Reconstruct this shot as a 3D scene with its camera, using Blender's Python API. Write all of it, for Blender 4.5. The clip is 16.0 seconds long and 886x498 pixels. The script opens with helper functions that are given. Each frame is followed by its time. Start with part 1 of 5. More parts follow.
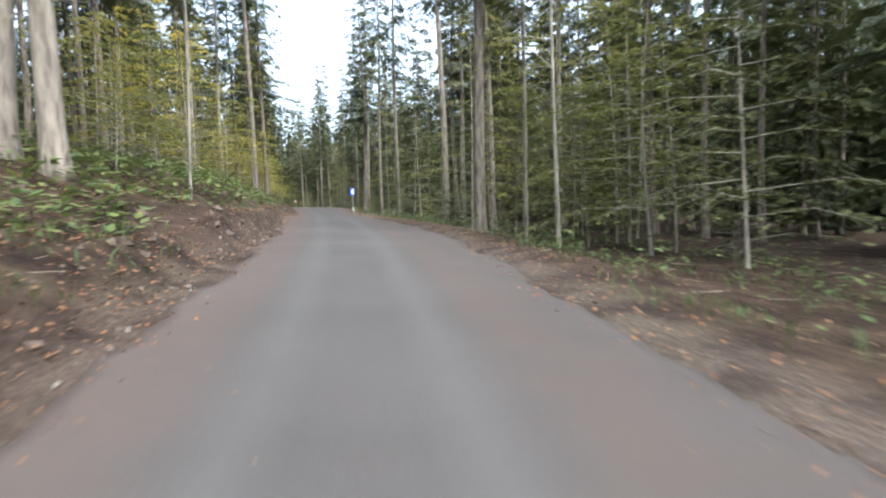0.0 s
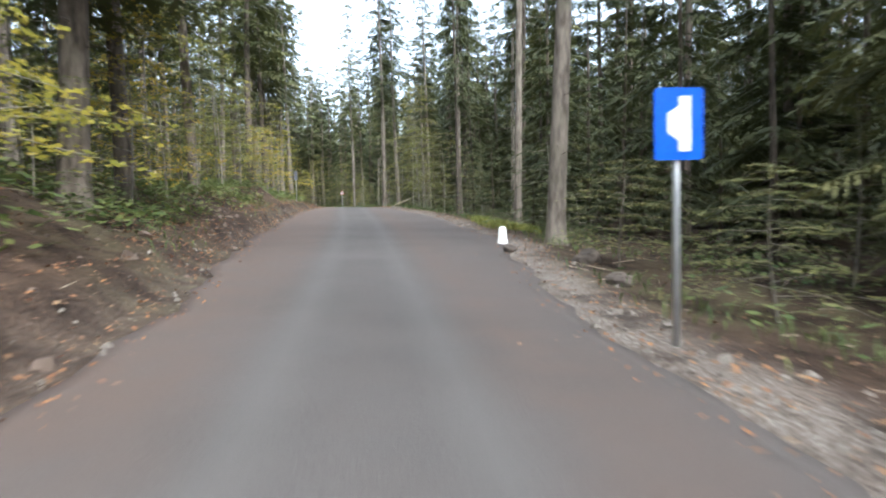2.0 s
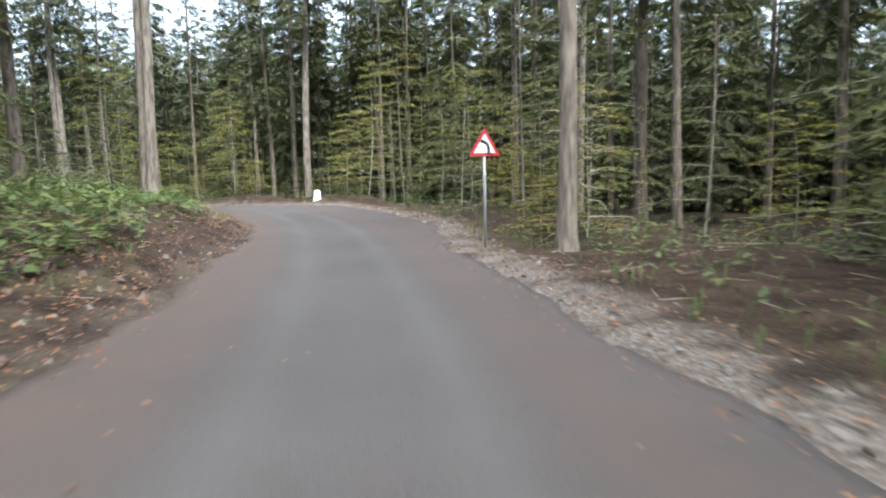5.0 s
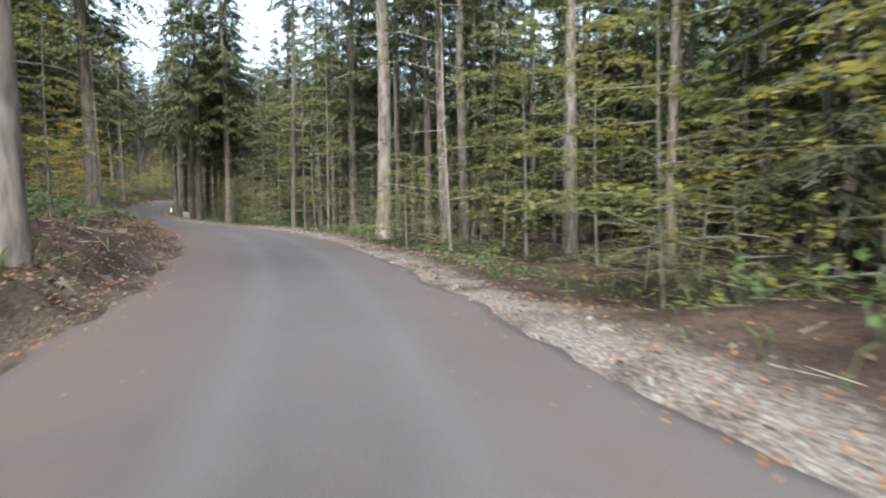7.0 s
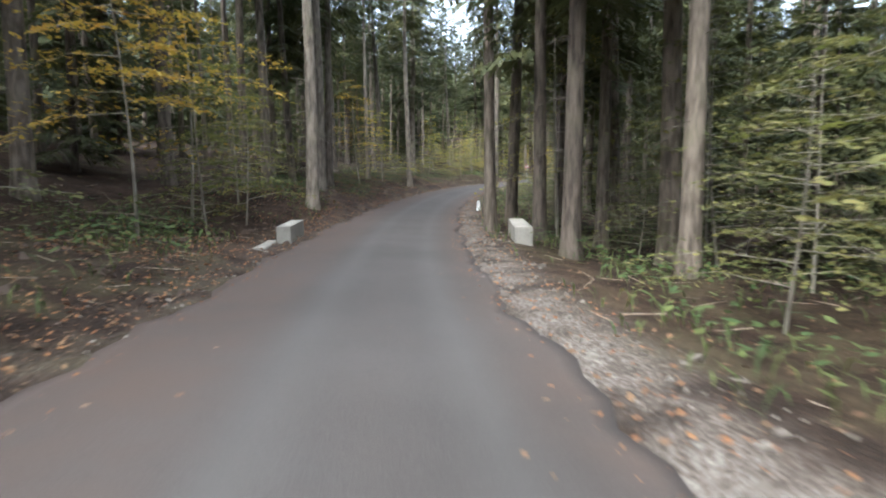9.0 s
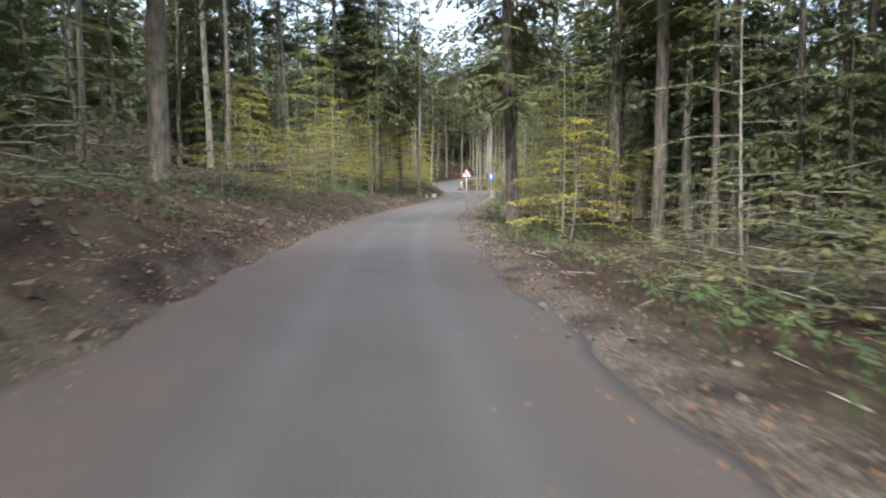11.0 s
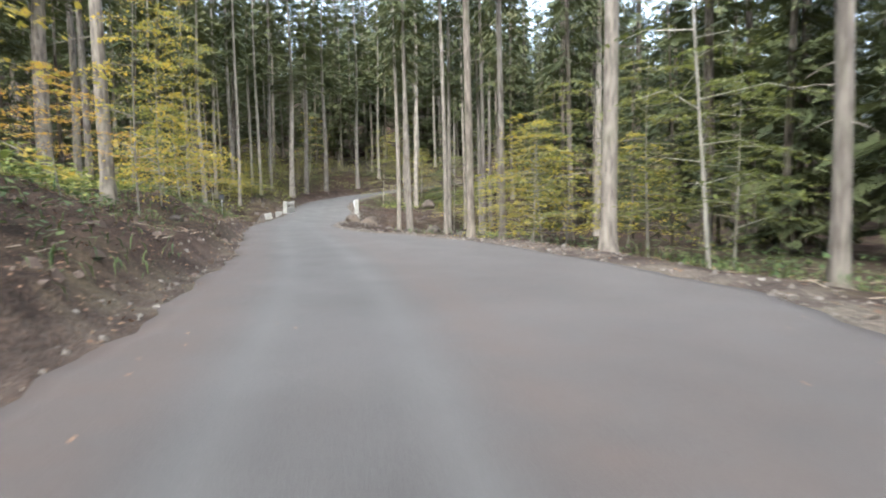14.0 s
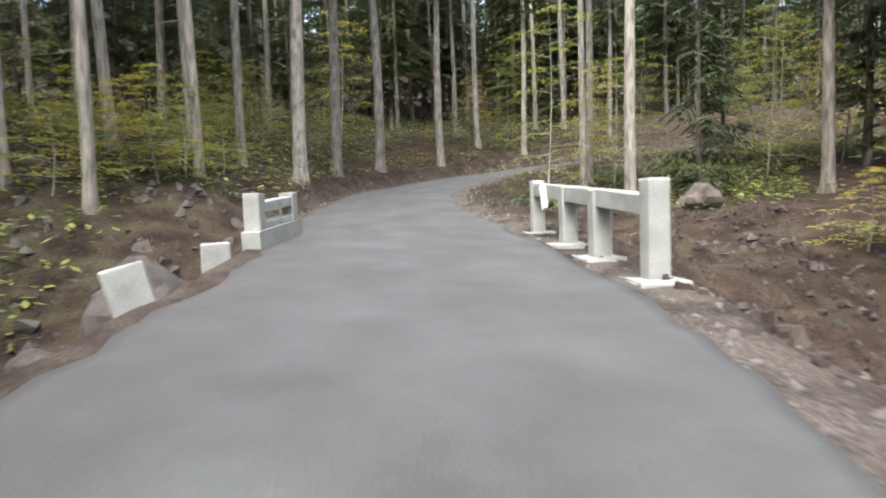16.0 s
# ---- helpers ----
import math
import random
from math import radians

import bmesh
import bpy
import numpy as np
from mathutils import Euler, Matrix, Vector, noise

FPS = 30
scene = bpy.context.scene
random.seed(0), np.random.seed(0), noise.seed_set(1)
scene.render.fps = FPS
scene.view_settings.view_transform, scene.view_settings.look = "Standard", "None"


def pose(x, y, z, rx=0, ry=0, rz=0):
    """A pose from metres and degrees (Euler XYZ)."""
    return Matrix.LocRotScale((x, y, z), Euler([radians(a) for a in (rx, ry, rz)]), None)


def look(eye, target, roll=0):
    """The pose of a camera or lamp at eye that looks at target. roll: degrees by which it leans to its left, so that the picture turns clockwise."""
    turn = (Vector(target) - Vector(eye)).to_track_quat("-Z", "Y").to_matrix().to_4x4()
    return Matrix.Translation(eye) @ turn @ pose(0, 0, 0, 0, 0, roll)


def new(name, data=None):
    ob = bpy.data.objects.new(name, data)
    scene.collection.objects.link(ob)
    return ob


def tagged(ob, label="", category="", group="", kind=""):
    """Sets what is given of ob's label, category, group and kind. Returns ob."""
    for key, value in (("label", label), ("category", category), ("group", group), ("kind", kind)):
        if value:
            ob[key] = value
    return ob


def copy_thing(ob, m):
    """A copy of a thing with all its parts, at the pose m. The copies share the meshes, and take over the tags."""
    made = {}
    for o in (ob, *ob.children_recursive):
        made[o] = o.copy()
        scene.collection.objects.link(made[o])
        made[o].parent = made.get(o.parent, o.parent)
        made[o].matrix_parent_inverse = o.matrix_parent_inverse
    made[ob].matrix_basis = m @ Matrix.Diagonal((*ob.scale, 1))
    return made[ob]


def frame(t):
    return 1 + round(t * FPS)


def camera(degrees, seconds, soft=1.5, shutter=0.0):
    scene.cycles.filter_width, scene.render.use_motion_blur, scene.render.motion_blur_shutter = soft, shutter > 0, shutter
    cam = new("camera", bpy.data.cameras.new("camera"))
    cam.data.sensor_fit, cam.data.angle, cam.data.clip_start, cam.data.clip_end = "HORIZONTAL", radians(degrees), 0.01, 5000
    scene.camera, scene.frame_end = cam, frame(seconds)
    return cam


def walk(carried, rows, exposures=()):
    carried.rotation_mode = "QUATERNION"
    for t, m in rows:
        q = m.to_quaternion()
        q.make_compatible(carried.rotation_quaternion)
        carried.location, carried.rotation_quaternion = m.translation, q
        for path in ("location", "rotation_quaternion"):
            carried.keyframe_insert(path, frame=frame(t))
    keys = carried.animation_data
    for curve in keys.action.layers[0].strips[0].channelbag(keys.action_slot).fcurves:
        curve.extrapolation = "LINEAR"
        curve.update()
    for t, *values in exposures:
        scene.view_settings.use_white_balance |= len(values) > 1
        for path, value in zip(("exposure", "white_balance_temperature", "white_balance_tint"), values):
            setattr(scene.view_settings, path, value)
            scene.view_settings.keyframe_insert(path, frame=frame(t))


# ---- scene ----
cam = camera(71.0, 16.0, soft=2.0, shutter=0.12)
PATH = [
    (0, (0.000, 0.000, 1.300), (0.197, 1.988, 1.197), -1.9),
    (0.5, (-0.600, 13.591, 2.051), (-0.511, 15.586, 1.936), -1.4),
    (1, (-1.752, 26.739, 2.553), (-1.728, 28.734, 2.414), -1.5),
    (1.5, (-3.056, 39.275, 2.846), (-3.033, 41.270, 2.713), -2.9),
    (2, (-4.409, 51.424, 3.167), (-4.413, 53.419, 3.038), -1.4),
    (2.5, (-5.887, 63.334, 3.489), (-5.913, 65.328, 3.340), -1.2),
    (3, (-7.545, 75.027, 3.907), (-7.620, 77.020, 3.757), -1.4),
    (3.5, (-9.359, 86.515, 4.429), (-9.448, 88.506, 4.267), -1.2),
    (4, (-11.304, 97.788, 4.721), (-11.435, 99.776, 4.542), -1.1),
    (4.5, (-13.546, 108.824, 4.748), (-13.753, 110.804, 4.555), -1.1),
    (5, (-16.262, 119.559, 4.757), (-16.580, 121.524, 4.556), -1.2),
    (5.3, (-18.182, 125.807, 4.800), (-18.587, 127.756, 4.601), -1.4),
    (5.5, (-19.610, 129.865, 4.841), (-20.085, 131.798, 4.646), -1.6),
    (6, (-23.915, 139.287, 5.015), (-24.664, 141.133, 4.838), -1.0),
    (6.2, (-25.998, 142.695, 5.110), (-26.921, 144.463, 4.959), -0.4),
    (6.5, (-29.666, 147.346, 5.195), (-30.830, 148.966, 5.050), 0.1),
    (7, (-36.954, 153.643, 5.146), (-38.467, 154.939, 4.968), 0.1),
    (7.5, (-45.264, 158.243, 5.095), (-46.979, 159.257, 4.917), 0.3),
    (8, (-54.476, 161.725, 5.066), (-56.290, 162.536, 4.843), 0.4),
    (8.5, (-64.459, 164.051, 4.894), (-66.374, 164.579, 4.659), -0.7),
    (9, (-74.551, 165.401, 4.648), (-76.487, 165.851, 4.423), -0.6),
    (9.2, (-78.530, 165.916, 4.560), (-80.450, 166.428, 4.337), -0.5),
    (9.5, (-84.520, 166.907, 4.495), (-86.421, 167.492, 4.279), -0.4),
    (10, (-94.681, 169.101, 4.530), (-96.545, 169.799, 4.332), -0.3),
    (10.5, (-105.076, 172.002, 4.660), (-106.897, 172.810, 4.479), -0.3),
    (11, (-115.671, 175.657, 4.846), (-117.441, 176.574, 4.677), -0.2),
    (11.5, (-126.428, 180.124, 5.017), (-128.138, 181.149, 4.858), 0.0),
    (12, (-137.195, 185.420, 5.168), (-138.835, 186.555, 5.014), -0.5),
    (12.2, (-141.445, 187.765, 5.239), (-143.050, 188.945, 5.067), -0.8),
    (12.5, (-147.718, 191.490, 5.340), (-149.281, 192.726, 5.174), -1.3),
    (12.7, (-151.839, 194.062, 5.399), (-153.391, 195.312, 5.229), -1.3),
    (13, (-157.816, 197.909, 5.545), (-159.345, 199.189, 5.402), -1.2),
    (13.2, (-161.633, 200.436, 5.703), (-163.155, 201.727, 5.571), -1.0),
    (13.5, (-167.241, 204.183, 5.961), (-168.761, 205.478, 5.850), -0.8),
    (14, (-176.660, 210.041, 6.337), (-178.264, 211.231, 6.226), -1.1),
    (14.5, (-186.278, 214.819, 6.663), (-188.013, 215.802, 6.507), -0.1),
    (15, (-195.666, 218.587, 6.946), (-197.434, 219.506, 6.783), 0.9),
    (15.5, (-204.682, 222.205, 7.126), (-206.415, 223.186, 6.943), -1.5),
    (16, (-213.395, 226.315, 7.248), (-215.045, 227.439, 7.116), -2.2),
]
# the clip's camera sets its own exposure on the way
EXPOSURE = [(0, 2.37, 5600, 5), (1, 2.42, 5600, 5), (3, 2.57, 5600, 5), (5.5, 2.59, 5600, 5), (6.5, 2.50, 5600, 5), (8, 2.54, 5600, 5), (9, 2.74, 5600, 5), (11.5, 2.70, 5600, 5), (12.2, 2.95, 5600, 5), (14, 2.77, 5600, 5), (15, 2.57, 5600, 5), (16, 2.67, 5600, 5)]
walk(cam, [(t, look(eye, target, roll)) for t, eye, target, roll in PATH], EXPOSURE)

# ---- light: an overcast autumn day ----
world = bpy.data.worlds.new("overcast")
scene.world = world
world.use_nodes = True
wt = world.node_tree
wt.nodes.clear()
sky = wt.nodes.new("ShaderNodeTexSky")
sky.sky_type, sky.sun_disc = "NISHITA", False
sky.sun_elevation, sky.sun_rotation = radians(59), radians(146)
sky.air_density, sky.dust_density, sky.ozone_density = 1.0, 6.0, 1.0
veil = wt.nodes.new("ShaderNodeHueSaturation")
veil.inputs["Saturation"].default_value = 0.45
back = wt.nodes.new("ShaderNodeBackground")
back.inputs["Strength"].default_value = 0.15
wout = wt.nodes.new("ShaderNodeOutputWorld")
wt.links.new(sky.outputs[0], veil.inputs["Color"])
wt.links.new(veil.outputs[0], back.inputs["Color"])
wt.links.new(back.outputs[0], wout.inputs["Surface"])
sun_data = bpy.data.lights.new("sun", "SUN")
sun_data.energy, sun_data.angle, sun_data.color = 0.65, radians(80), (1.0, 0.97, 0.93)
sun = new("sun", sun_data)
sun.rotation_euler = Vector((-0.28, 0.42, -0.86)).to_track_quat("-Z", "Y").to_euler()

# ---- materials ----


def material(name, rough=0.8, spec=0.3):
    m = bpy.data.materials.new(name)
    m.use_nodes = True
    n, k = m.node_tree.nodes, m.node_tree.links
    b = n["Principled BSDF"]
    b.inputs["Roughness"].default_value = rough
    b.inputs["Specular IOR Level"].default_value = spec
    return m, n, k, b


def noise_node(n, k, scale, detail=4.0, where="Object", stretch=None):
    tc = n.new("ShaderNodeTexCoord")
    tex = n.new("ShaderNodeTexNoise")
    tex.inputs["Scale"].default_value, tex.inputs["Detail"].default_value = scale, detail
    if stretch:
        mp = n.new("ShaderNodeMapping")
        mp.inputs["Scale"].default_value = stretch
        k.new(tc.outputs[where], mp.inputs["Vector"])
        k.new(mp.outputs["Vector"], tex.inputs["Vector"])
    else:
        k.new(tc.outputs[where], tex.inputs["Vector"])
    return tex


def ramp(n, k, source, stops):
    r = n.new("ShaderNodeValToRGB")
    while len(r.color_ramp.elements) < len(stops):
        r.color_ramp.elements.new(0.5)
    for e, (at, colour) in zip(r.color_ramp.elements, stops):
        e.position, e.color = at, (*colour, 1)
    k.new(source, r.inputs["Fac"])
    return r


def mixed(n, k, a, b, fac, how="MIX"):
    m = n.new("ShaderNodeMix")
    m.data_type, m.blend_type = "RGBA", how
    for src, sock in ((a, m.inputs[6]), (b, m.inputs[7]), (fac, m.inputs[0])):
        if isinstance(src, (tuple, list)):
            sock.default_value = (*src, 1)
        elif isinstance(src, (int, float)):
            sock.default_value = src
        else:
            k.new(src, sock)
    return m.outputs[2]


def bump(n, k, b, source, strength, distance):
    u = n.new("ShaderNodeBump")
    u.inputs["Strength"].default_value, u.inputs["Distance"].default_value = strength, distance
    k.new(source, u.inputs["Height"])
    k.new(u.outputs["Normal"], b.inputs["Normal"])


def plain(name, colour, rough=0.6, spec=0.4, metal=0.0, vary=0.25, scale=6.0, relief=0.15):
    """A paint, metal or stone with blotches and fine grain."""
    m, n, k, b = material(name, rough, spec)
    b.inputs["Metallic"].default_value = metal
    big, fine = noise_node(n, k, scale), noise_node(n, k, scale * 14)
    low, high = tuple(c * (1 - vary) for c in colour), tuple(min(1, c * (1 + vary * 0.6)) for c in colour)
    r = ramp(n, k, big.outputs["Fac"], [(0.3, low), (0.7, high)])
    g = ramp(n, k, fine.outputs["Fac"], [(0.3, (0.8, 0.8, 0.8)), (0.7, (1, 1, 1))])
    k.new(mixed(n, k, r.outputs[0], g.outputs[0], 1.0, "MULTIPLY"), b.inputs["Base Color"])
    bump(n, k, b, fine.outputs["Fac"], relief, 0.01)
    return m


def bark(name, dark, light, lichen=0.25):
    m, n, k, b = material(name, 0.9, 0.15)
    grain = noise_node(n, k, 9.0, 6.0, "Object", (1, 1, 0.22))
    patch = noise_node(n, k, 1.3, 3.0)
    r = ramp(n, k, grain.outputs["Fac"], [(0.32, dark), (0.62, light)])
    moss = ramp(n, k, patch.outputs["Fac"], [(0.5, (0, 0, 0)), (0.72, (lichen, lichen, lichen))])
    info = n.new("ShaderNodeObjectInfo")
    tone = ramp(n, k, info.outputs["Random"], [(0.0, (0.62, 0.6, 0.58)), (1.0, (1.15, 1.12, 1.05))])
    c = mixed(n, k, r.outputs[0], (0.16, 0.17, 0.09), moss.outputs[0])
    k.new(mixed(n, k, c, tone.outputs[0], 1.0, "MULTIPLY"), b.inputs["Base Color"])
    bump(n, k, b, grain.outputs["Fac"], 0.7, 0.03)
    return m


def foliage(name, tones, through_light=0.35, rough=0.6, drift=0.0, gaps=0.0, grain=12.0):
    """Leaves or needles: every plant has its own tone, every leaf varies, light shines through; gaps: open between the needles of a spray or the leaves of a twig."""
    m, n, k, b = material(name, rough, 0.25)
    info, geo = n.new("ShaderNodeObjectInfo"), n.new("ShaderNodeNewGeometry")
    where = n.new("ShaderNodeTexNoise")
    where.inputs["Scale"].default_value = 0.09
    k.new(geo.outputs["Position"], where.inputs["Vector"])
    add = n.new("ShaderNodeMath")
    add.operation = "MULTIPLY_ADD"
    k.new(geo.outputs["Random Per Island"], add.inputs[0])
    add.inputs[1].default_value = 0.45
    part_of = n.new("ShaderNodeMath")
    part_of.operation = "MULTIPLY"
    part_of.inputs[1].default_value = 0.55
    k.new(info.outputs["Random"] if not drift else where.outputs["Fac"], part_of.inputs[0])
    k.new(part_of.outputs[0], add.inputs[2])
    r = ramp(n, k, add.outputs[0], [(i / (len(tones) - 1), c) for i, c in enumerate(tones)])
    k.new(r.outputs[0], b.inputs["Base Color"])
    tl = n.new("ShaderNodeBsdfTranslucent")
    k.new(r.outputs[0], tl.inputs["Color"])
    mx = n.new("ShaderNodeMixShader")
    mx.inputs[0].default_value = through_light
    k.new(b.outputs[0], mx.inputs[1])
    k.new(tl.outputs[0], mx.inputs[2])
    if gaps:
        cut = n.new("ShaderNodeMath")
        cut.operation = "GREATER_THAN"
        cut.inputs[1].default_value = gaps
        k.new(noise_node(n, k, grain, 1.0).outputs["Fac"], cut.inputs[0])
        leaf = n.new("ShaderNodeMixShader")
        k.new(cut.outputs[0], leaf.inputs[0])
        k.new(n.new("ShaderNodeBsdfTransparent").outputs[0], leaf.inputs[1])
        k.new(mx.outputs[0], leaf.inputs[2])
        mx = leaf
    k.new(mx.outputs[0], n["Material Output"].inputs["Surface"])
    return m


def asphalt_material():
    m, n, k, b = material("worn_asphalt", 0.9, 0.15)
    blot, fine, stone = noise_node(n, k, 0.35, 5), noise_node(n, k, 40, 3), noise_node(n, k, 160, 2)
    base = ramp(n, k, blot.outputs["Fac"], [(0.3, (0.046, 0.0425, 0.039)), (0.7, (0.070, 0.064, 0.059))])
    grit = ramp(n, k, stone.outputs["Fac"], [(0.35, (0.65, 0.65, 0.65)), (0.65, (1.25, 1.25, 1.25))])
    c = mixed(n, k, base.outputs[0], grit.outputs[0], 1.0, "MULTIPLY")
    uv = n.new("ShaderNodeUVMap")
    sep = n.new("ShaderNodeSeparateXYZ")
    k.new(uv.outputs[0], sep.inputs[0])
    # wheel tracks swept pale, needles and brown dust between them and along the edges
    tracks = ramp(n, k, sep.outputs["X"], [(0.0, (0, 0, 0)), (0.26, (0, 0, 0)), (0.34, (1, 1, 1)), (0.41, (0.1, 0.1, 0.1)), (0.56, (0.1, 0.1, 0.1)), (0.63, (1, 1, 1)), (0.71, (0, 0, 0)), (1.0, (0, 0, 0))])
    smear = noise_node(n, k, 0.5, 5)
    t2 = mixed(n, k, (0, 0, 0), tracks.outputs[0], smear.outputs["Fac"])
    c = mixed(n, k, c, (0.082, 0.076, 0.069), t2)
    rim = ramp(n, k, sep.outputs["X"], [(0.0, (1, 1, 1)), (0.2, (0.75, 0.75, 0.75)), (0.32, (0.1, 0.1, 0.1)), (0.48, (0.2, 0.2, 0.2)), (0.64, (0.1, 0.1, 0.1)), (0.78, (0.75, 0.75, 0.75)), (1.0, (0.45, 0.45, 0.45))])
    dust = noise_node(n, k, 1.7, 6)
    d2 = mixed(n, k, (0, 0, 0), rim.outputs[0], ramp(n, k, dust.outputs["Fac"], [(0.3, (0.55, 0.55, 0.55)), (0.65, (1, 1, 1))]).outputs[0])
    # the last stretch, by the lay-by and the bridge, is drier and evenly pale
    worn = ramp(n, k, noise_node(n, k, 0.9, 6).outputs["Fac"], [(0.32, (0.058, 0.053, 0.048)), (0.5, (0.076, 0.071, 0.064)), (0.68, (0.097, 0.091, 0.082))])
    pale = mixed(n, k, worn.outputs[0], grit.outputs[0], 1.0, "MULTIPLY")
    dry = n.new("ShaderNodeMapRange")
    dry.inputs["From Min"].default_value, dry.inputs["From Max"].default_value = 37.5, 42.5
    k.new(sep.outputs["Y"], dry.inputs["Value"])
    c = mixed(n, k, c, pale, mixed(n, k, (0, 0, 0), (0.7, 0.7, 0.7), dry.outputs["Result"]))
    d2 = mixed(n, k, d2, (0, 0, 0), mixed(n, k, (0, 0, 0), (0.75, 0.75, 0.75), dry.outputs["Result"]))
    c = mixed(n, k, c, (0.073, 0.053, 0.042), d2)
    k.new(c, b.inputs["Base Color"])
    bump(n, k, b, fine.outputs["Fac"], 0.35, 0.01)
    return m


def forest_floor_material():
    m, n, k, b = material("forest_floor", 0.95, 0.1)
    big, mid, fine = noise_node(n, k, 0.16, 4), noise_node(n, k, 1.4, 6), noise_node(n, k, 18, 5)
    soil = ramp(n, k, mid.outputs["Fac"], [(0.3, (0.017, 0.012, 0.009)), (0.5, (0.034, 0.023, 0.017)), (0.7, (0.058, 0.040, 0.029))])
    litter = ramp(n, k, fine.outputs["Fac"], [(0.3, (0.55, 0.5, 0.45)), (0.5, (1.0, 0.95, 0.9)), (0.72, (1.7, 1.5, 1.25))])
    c = mixed(n, k, soil.outputs[0], litter.outputs[0], 1.0, "MULTIPLY")
    moss = ramp(n, k, big.outputs["Fac"], [(0.46, (0, 0, 0)), (0.62, (0.25, 0.25, 0.25))])
    patchy = mixed(n, k, (0, 0, 0), moss.outputs[0], ramp(n, k, mid.outputs["Fac"], [(0.42, (0, 0, 0)), (0.6, (1, 1, 1))]).outputs[0])
    c = mixed(n, k, c, (0.05, 0.062, 0.022), patchy)
    # loose pale grit along the asphalt
    strip = n.new("ShaderNodeAttribute")
    strip.attribute_name = "gravel"
    grit = noise_node(n, k, 26, 3)
    stones = ramp(n, k, grit.outputs["Fac"], [(0.35, (0.06, 0.046, 0.036)), (0.5, (0.12, 0.10, 0.082)), (0.66, (0.22, 0.195, 0.165))])
    lying = mixed(n, k, (0, 0, 0), strip.outputs["Color"], ramp(n, k, mid.outputs["Fac"], [(0.34, (0.25, 0.25, 0.25)), (0.55, (1, 1, 1))]).outputs[0])
    c = mixed(n, k, c, stones.outputs[0], lying)
    k.new(c, b.inputs["Base Color"])
    bump(n, k, b, fine.outputs["Fac"], 0.9, 0.06)
    return m


ASPHALT, FLOOR = asphalt_material(), forest_floor_material()
BARK_PALE = bark("grey_spruce_bark", (0.10, 0.083, 0.07), (0.25, 0.215, 0.18))
BARK_DARK = bark("dark_spruce_bark", (0.055, 0.045, 0.037), (0.17, 0.14, 0.115))
BARK_BEECH = bark("beech_bark", (0.13, 0.12, 0.10), (0.30, 0.27, 0.23), 0.5)
NEEDLES = foliage("spruce_needles", [(0.029, 0.034, 0.0135), (0.050, 0.056, 0.020), (0.082, 0.086, 0.030), (0.125, 0.114, 0.041)], 0.28, gaps=0.45, grain=13.0)
LEAVES_GREEN = foliage("green_beech_leaves", [(0.068, 0.080, 0.021), (0.122, 0.130, 0.031), (0.19, 0.176, 0.042), (0.27, 0.21, 0.052)], 0.45, gaps=0.43, grain=15.0)
LEAVES_YELLOW = foliage("yellowing_beech_leaves", [(0.11, 0.125, 0.024), (0.20, 0.19, 0.034), (0.31, 0.255, 0.042), (0.43, 0.28, 0.045)], 0.5, gaps=0.43, grain=15.0)
LEAVES_ORANGE = foliage("orange_beech_leaves", [(0.24, 0.21, 0.04), (0.38, 0.27, 0.045), (0.43, 0.24, 0.045), (0.34, 0.15, 0.04)], 0.4, gaps=0.43, grain=15.0)
# dull bush green; on beeches it puts the roadside shade into the leaf colour
LEAVES_DULL_SHADE = foliage("dull_bush_and_shade_leaves", [(0.040, 0.048, 0.018), (0.070, 0.078, 0.027), (0.115, 0.115, 0.036), (0.19, 0.165, 0.05)], 0.3, gaps=0.43, grain=15.0)
LITTER = foliage("fallen_leaves", [(0.055, 0.032, 0.02), (0.10, 0.056, 0.031), (0.17, 0.10, 0.052), (0.30, 0.22, 0.12)], 0.1, 0.8, 1.0)
DRIFT = foliage("drifted_beech_leaves", [(0.085, 0.038, 0.020), (0.15, 0.066, 0.030), (0.23, 0.108, 0.042), (0.34, 0.19, 0.075)], 0.1, 0.8, 1.0)
WEEDS = foliage("low_weeds", [(0.025, 0.045, 0.016), (0.05, 0.08, 0.024), (0.10, 0.12, 0.035), (0.19, 0.16, 0.06)], 0.25, 0.7, 1.0)
FERNS = foliage("bank_ferns", [(0.035, 0.055, 0.018), (0.07, 0.10, 0.028), (0.13, 0.145, 0.04), (0.22, 0.18, 0.06)], 0.3, 0.7, 1.0)
MEADOW = foliage("yellow_green_herbs", [(0.06, 0.085, 0.02), (0.12, 0.14, 0.03), (0.22, 0.21, 0.045), (0.30, 0.24, 0.07)], 0.3, 0.7, 1.0)
SOIL = foliage("loose_brown_soil", [(0.065, 0.046, 0.034), (0.095, 0.069, 0.052), (0.15, 0.112, 0.085)], 0.0, 0.95, 1.0)
EARTH = foliage("dark_brown_earth", [(0.028, 0.020, 0.015), (0.048, 0.034, 0.025), (0.085, 0.062, 0.046)], 0.0, 0.95, 1.0)
STONE = plain("grey_field_stone", (0.085, 0.068, 0.054), 0.9, 0.2, 0, 0.45, 3.0, 0.7)
BOULDER = plain("brown_boulder", (0.105, 0.080, 0.060), 0.9, 0.2, 0, 0.45, 2.2, 0.8)
GRAVEL = foliage("pale_roadside_gravel", [(0.08, 0.065, 0.052), (0.14, 0.12, 0.098), (0.27, 0.24, 0.205)], 0.0, 0.9, 1.0)
CONCRETE = plain("weathered_concrete", (0.32, 0.295, 0.25), 0.85, 0.2, 0, 0.22, 2.5, 0.4)
WHITEWASH = plain("chalky_white_paint", (0.78, 0.77, 0.72), 0.7, 0.3, 0, 0.18, 5, 0.3)
